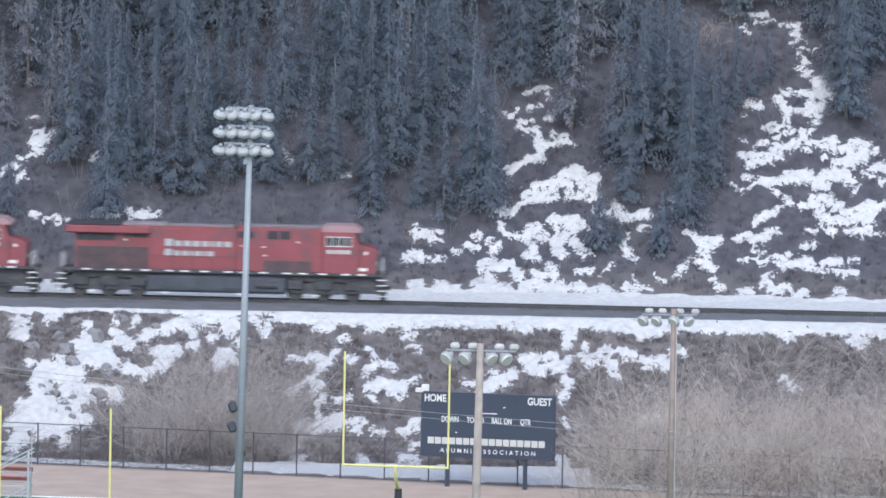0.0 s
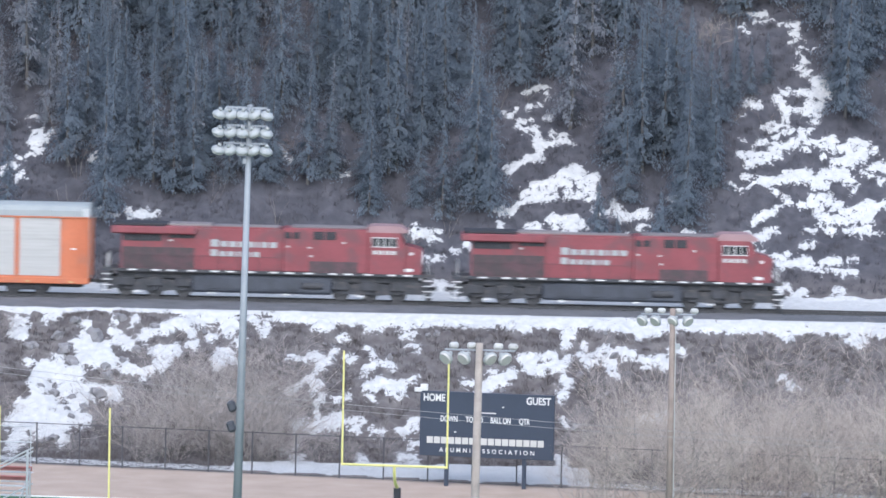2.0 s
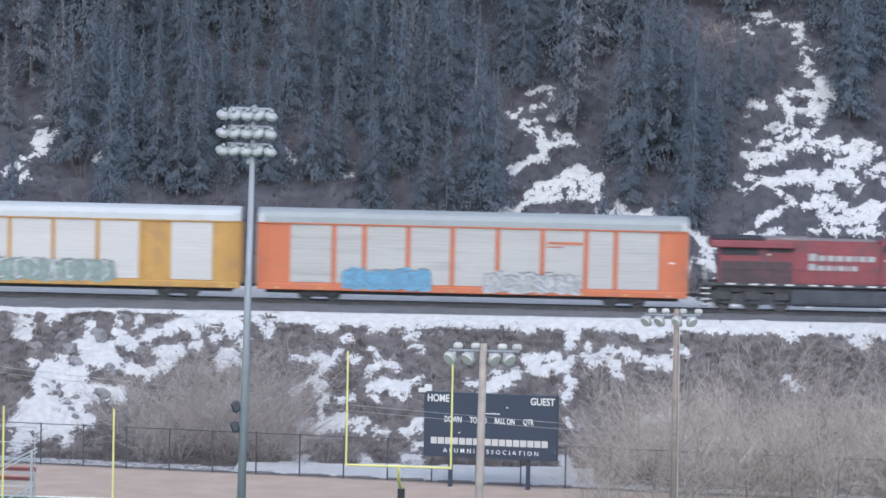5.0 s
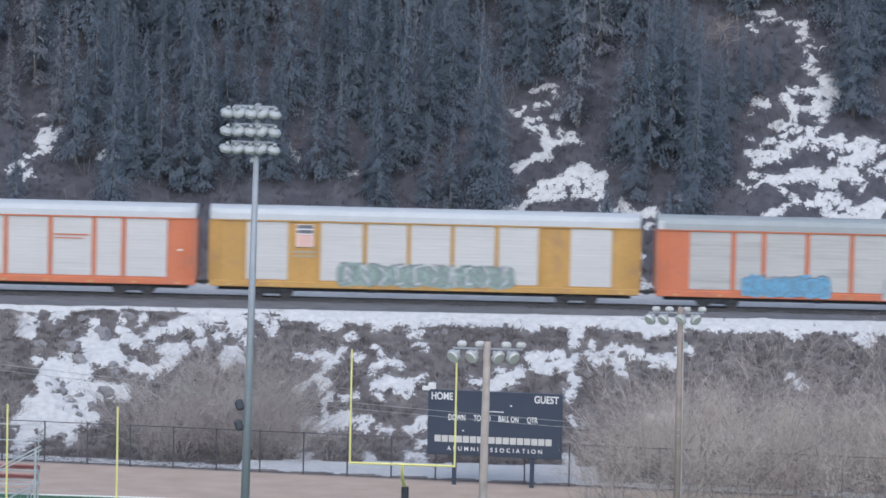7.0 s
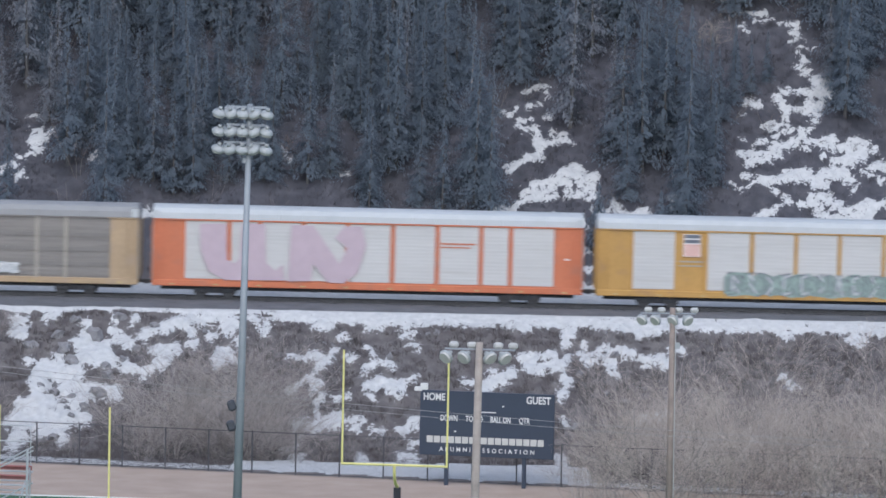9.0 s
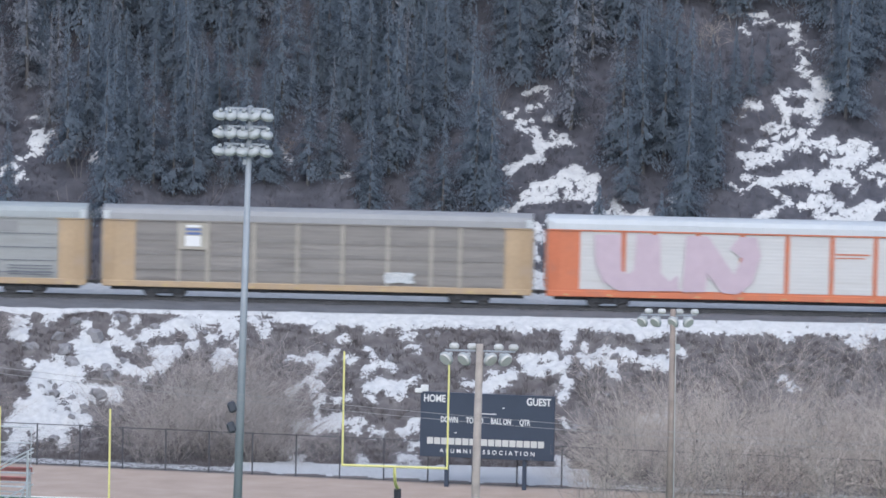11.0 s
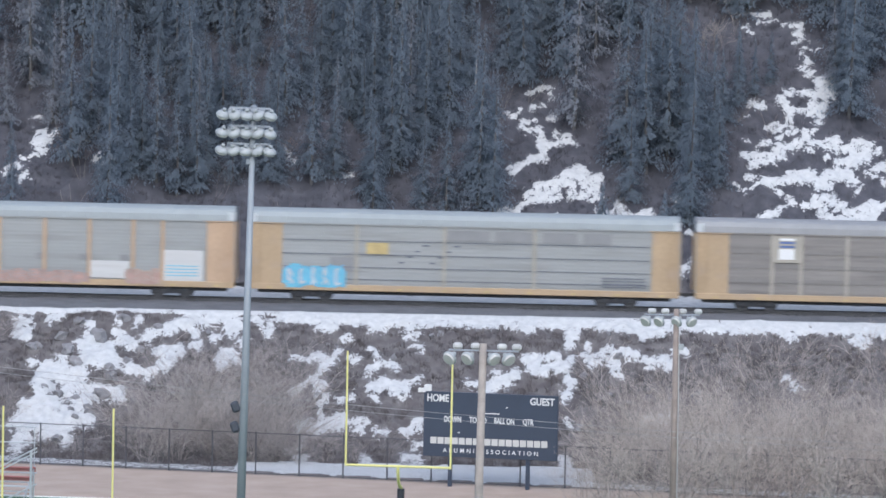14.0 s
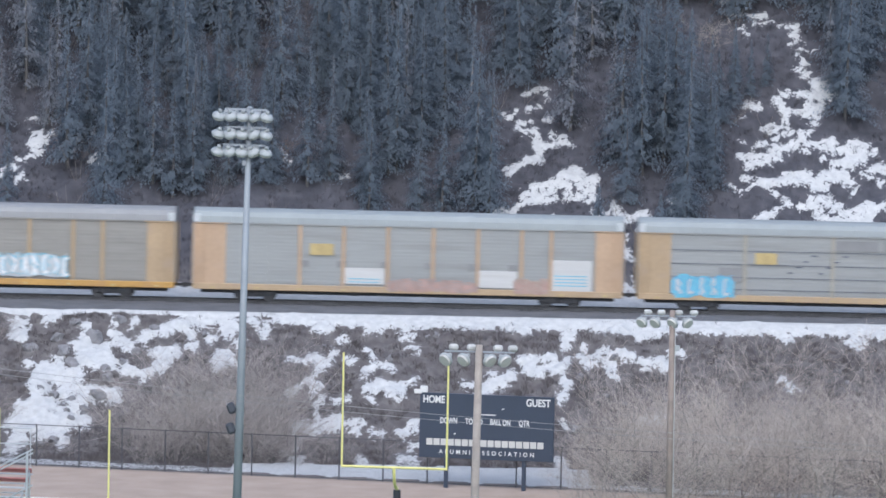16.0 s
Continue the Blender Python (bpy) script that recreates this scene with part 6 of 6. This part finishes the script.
def forest():
    rng = random.Random(77)
    dark = "dark blue-green spruce on the snowy slope"
    grey = "thin grey half-bare conifer on the slope"
    kinds = [conifer_kind(101, 11, 2.1, NEEDLE, dark), conifer_kind(102, 13, 2.7, NEEDLE, dark, 1.0, 0.03), conifer_kind(103, 9, 2.0, NEEDLE, dark, 1.1, 0.03),
             conifer_kind(104, 15, 3.0, NEEDLE, dark, 0.9, 0.05), conifer_kind(105, 13, 2.2, NEEDLE_GREY, grey, 0.75, 0.06)]
    small = conifer_kind(106, 4, 1.25, NEEDLE, "small dark spruce beside the snow patch", 1.3, 0.02)
    spots = [(0, -25.9, 290.5, 0.95), (2, -21.4, 292, 0.95), (0, -17.7, 291, 0.95), (0, -13.4, 290, 0.85), (0, -9.3, 289.5, 0.85), (2, -5.0, 288, 0.8),
             (0, -3.2, 291, 1.0), (2, 0.0, 288, 0.8), (3, 1.9, 290, 0.75), (1, 12.4, 292.5, 0.95), (0, 13.8, 291, 0.95), (2, 18.7, 289.5, 0.75), (0, 15.3, 292, 1.0), (1, 16.2, 294, 0.9),
             (1, 16.9, 291.5, 0.8), (0, 18.4, 291.5, 0.75), (1, 17.9, 293.5, 0.55), (2, 20.4, 296.3, 0.5), (0, 21.6, 297.3, 0.4), (2, 19.3, 295, 0.62), (2, 22.8, 298.6, 0.38), (0, 20.6, 298.5, 0.42), (4, 8.9, 296, 0.95), (4, -29.5, 298, 0.9), (3, -11.3, 295, 0.8), (3, -7.0, 296, 0.85)]
    count = 0
    while count < 520:
        x, y = rng.uniform(-35, 35), 285 + 40 * rng.random() ** 0.6
        z = ground_z(x, y)
        clear = (3.2 < x < 11.3 and z < 20.5 - abs(x - 7) * 0.3) or (x > 19.8 and z < 20.5 - (x > 27.5) * 1.5) or (23.5 < x < 27 and z < 27) or (x < -27 and 12 < z < 14) or (z < 12 and x > -3)
        if clear or (z < 11.5 and rng.random() < 0.55):
            continue
        kind, s = rng.choice((0, 1, 1, 1, 2, 3, 3, 3, 4)), rng.uniform(0.5, 0.8) if y < 301 else rng.uniform(0.7, 1.15)
        if 17.3 < x < 27 and y < 304 and z + (11, 13, 9, 15, 13)[kind] * s > 24.3:
            # the upper end of the snow gully stays open
            continue
        spots.append((kind, x, y, s))
        count += 1
    used, verts, faces = set(), [], []
    for k, x, y, s in sorted(spots, key=lambda spot: spot[2]):
        m = pose(x, y, ground_z(x, y) - 0.1, rng.uniform(-2, 2), rng.uniform(-2, 2), rng.uniform(0, 360)) @ Matrix.Diagonal((s, s, s * rng.uniform(0.9, 1.15), 1))
        if y > 311:
            # the woods farther up, where single trees are lost
            me = next(c for c in kinds[k].children if c.name.startswith("crown")).data
            co = np.empty(len(me.vertices) * 3)
            me.vertices.foreach_get("co", co)
            at = np.array(m)
            base = sum(len(v) for v in verts)
            sprays = co.reshape(-1, 3, 3)[::4].reshape(-1, 3)
            verts.append(sprays @ at[:3, :3].T + at[:3, 3])
            faces.append(np.arange(len(sprays)).reshape(-1, 3) + base)
        elif k in used:
            copy_thing(kinds[k], pose(0, 0, 0)).matrix_basis = m
        else:
            used.add(k)
            kinds[k].matrix_basis = m
    woods = shape("far_woods", np.concatenate(verts).tolist(), np.concatenate(faces).tolist(), NEEDLE)
    tagged(woods, "dense dark conifer woods high on the slope", "woods", kind="stuff")
    small_spots = [(10.6, 284.8, 1.12), (14.8, 284.6, 1.05), (11.9, 285.2, 0.5)]
    for i, (x, y, s) in enumerate(small_spots):
        m = pose(x, y, ground_z(x, y) - 0.1, 0, 0, 60 * i) @ Matrix.Diagonal((s, s, s, 1))
        if i:
            copy_thing(small, pose(0, 0, 0)).matrix_basis = m
        else:
            small.matrix_basis = m


def thicket():
    """Leafless brown undergrowth between the conifers."""
    rng = random.Random(55)
    kinds = [bush_kind(60 + i, 3.2 + i, 3, 0.6, "leafless brown undergrowth shrub on the slope", BRUSH) for i in range(3)]
    count = 0
    while count < 70:
        x, y = rng.uniform(-33, 33), rng.uniform(284, 311)
        z = ground_z(x, y)
        if float(snow_cover(np.array([x]), np.array([y]), np.array([z]))[0]) > -0.2 and rng.random() < 0.85:
            continue
        s = rng.uniform(0.6, 1.15)
        m = pose(x, y, z - 0.05, 0, 0, rng.uniform(0, 360)) @ Matrix.Diagonal((s, s, s, 1))
        if count < 3:
            kinds[count].matrix_basis = m
        else:
            copy_thing(kinds[count % 3], pose(0, 0, 0)).matrix_basis = m
        count += 1
    old = bush_kind(71, 4.2, 5, 1.0, "pale dead shrub with bare crooked branches")
    old.matrix_basis = pose(18.9, 301.6, ground_z(18.9, 301.6) - 0.1)
    for k, (x, y, s) in enumerate(((-11.2, 291.4, 0.8), (-19.0, 291.6, 0.8), (-2.1, 285.5, 0.75), (-12.6, 292.0, 0.6))):
        dry = bush_kind(75 + k, 2.7, 4, 0.6, "dry tan leafless shrub below the spruces", TWIG_TAN)
        dry.matrix_basis = pose(x, y, ground_z(x, y) - 0.05) @ Matrix.Diagonal((s, s, s, 1))
    snag = thing("dead_trunk", pose(1.95, 298.5, ground_z(1.95, 298.5) - 0.1, 0, 2, 0), "thin pale dead tree trunk without branches", "trunk")
    part("trunk", tubed((0, 0, 0), (0, 0, 3.4), 0.1, 0.05, sides=8), TWIG, snag)


boulders()
brush()
shrubs()
thicket()
forest()


def motions():
    for car, x in zip(CARS, FRONTS):
        walk(car, [(t, along(x + run(t))) for t in (0, 2, 4, 6, 8, 10, 12, 14, 16)])


motions()
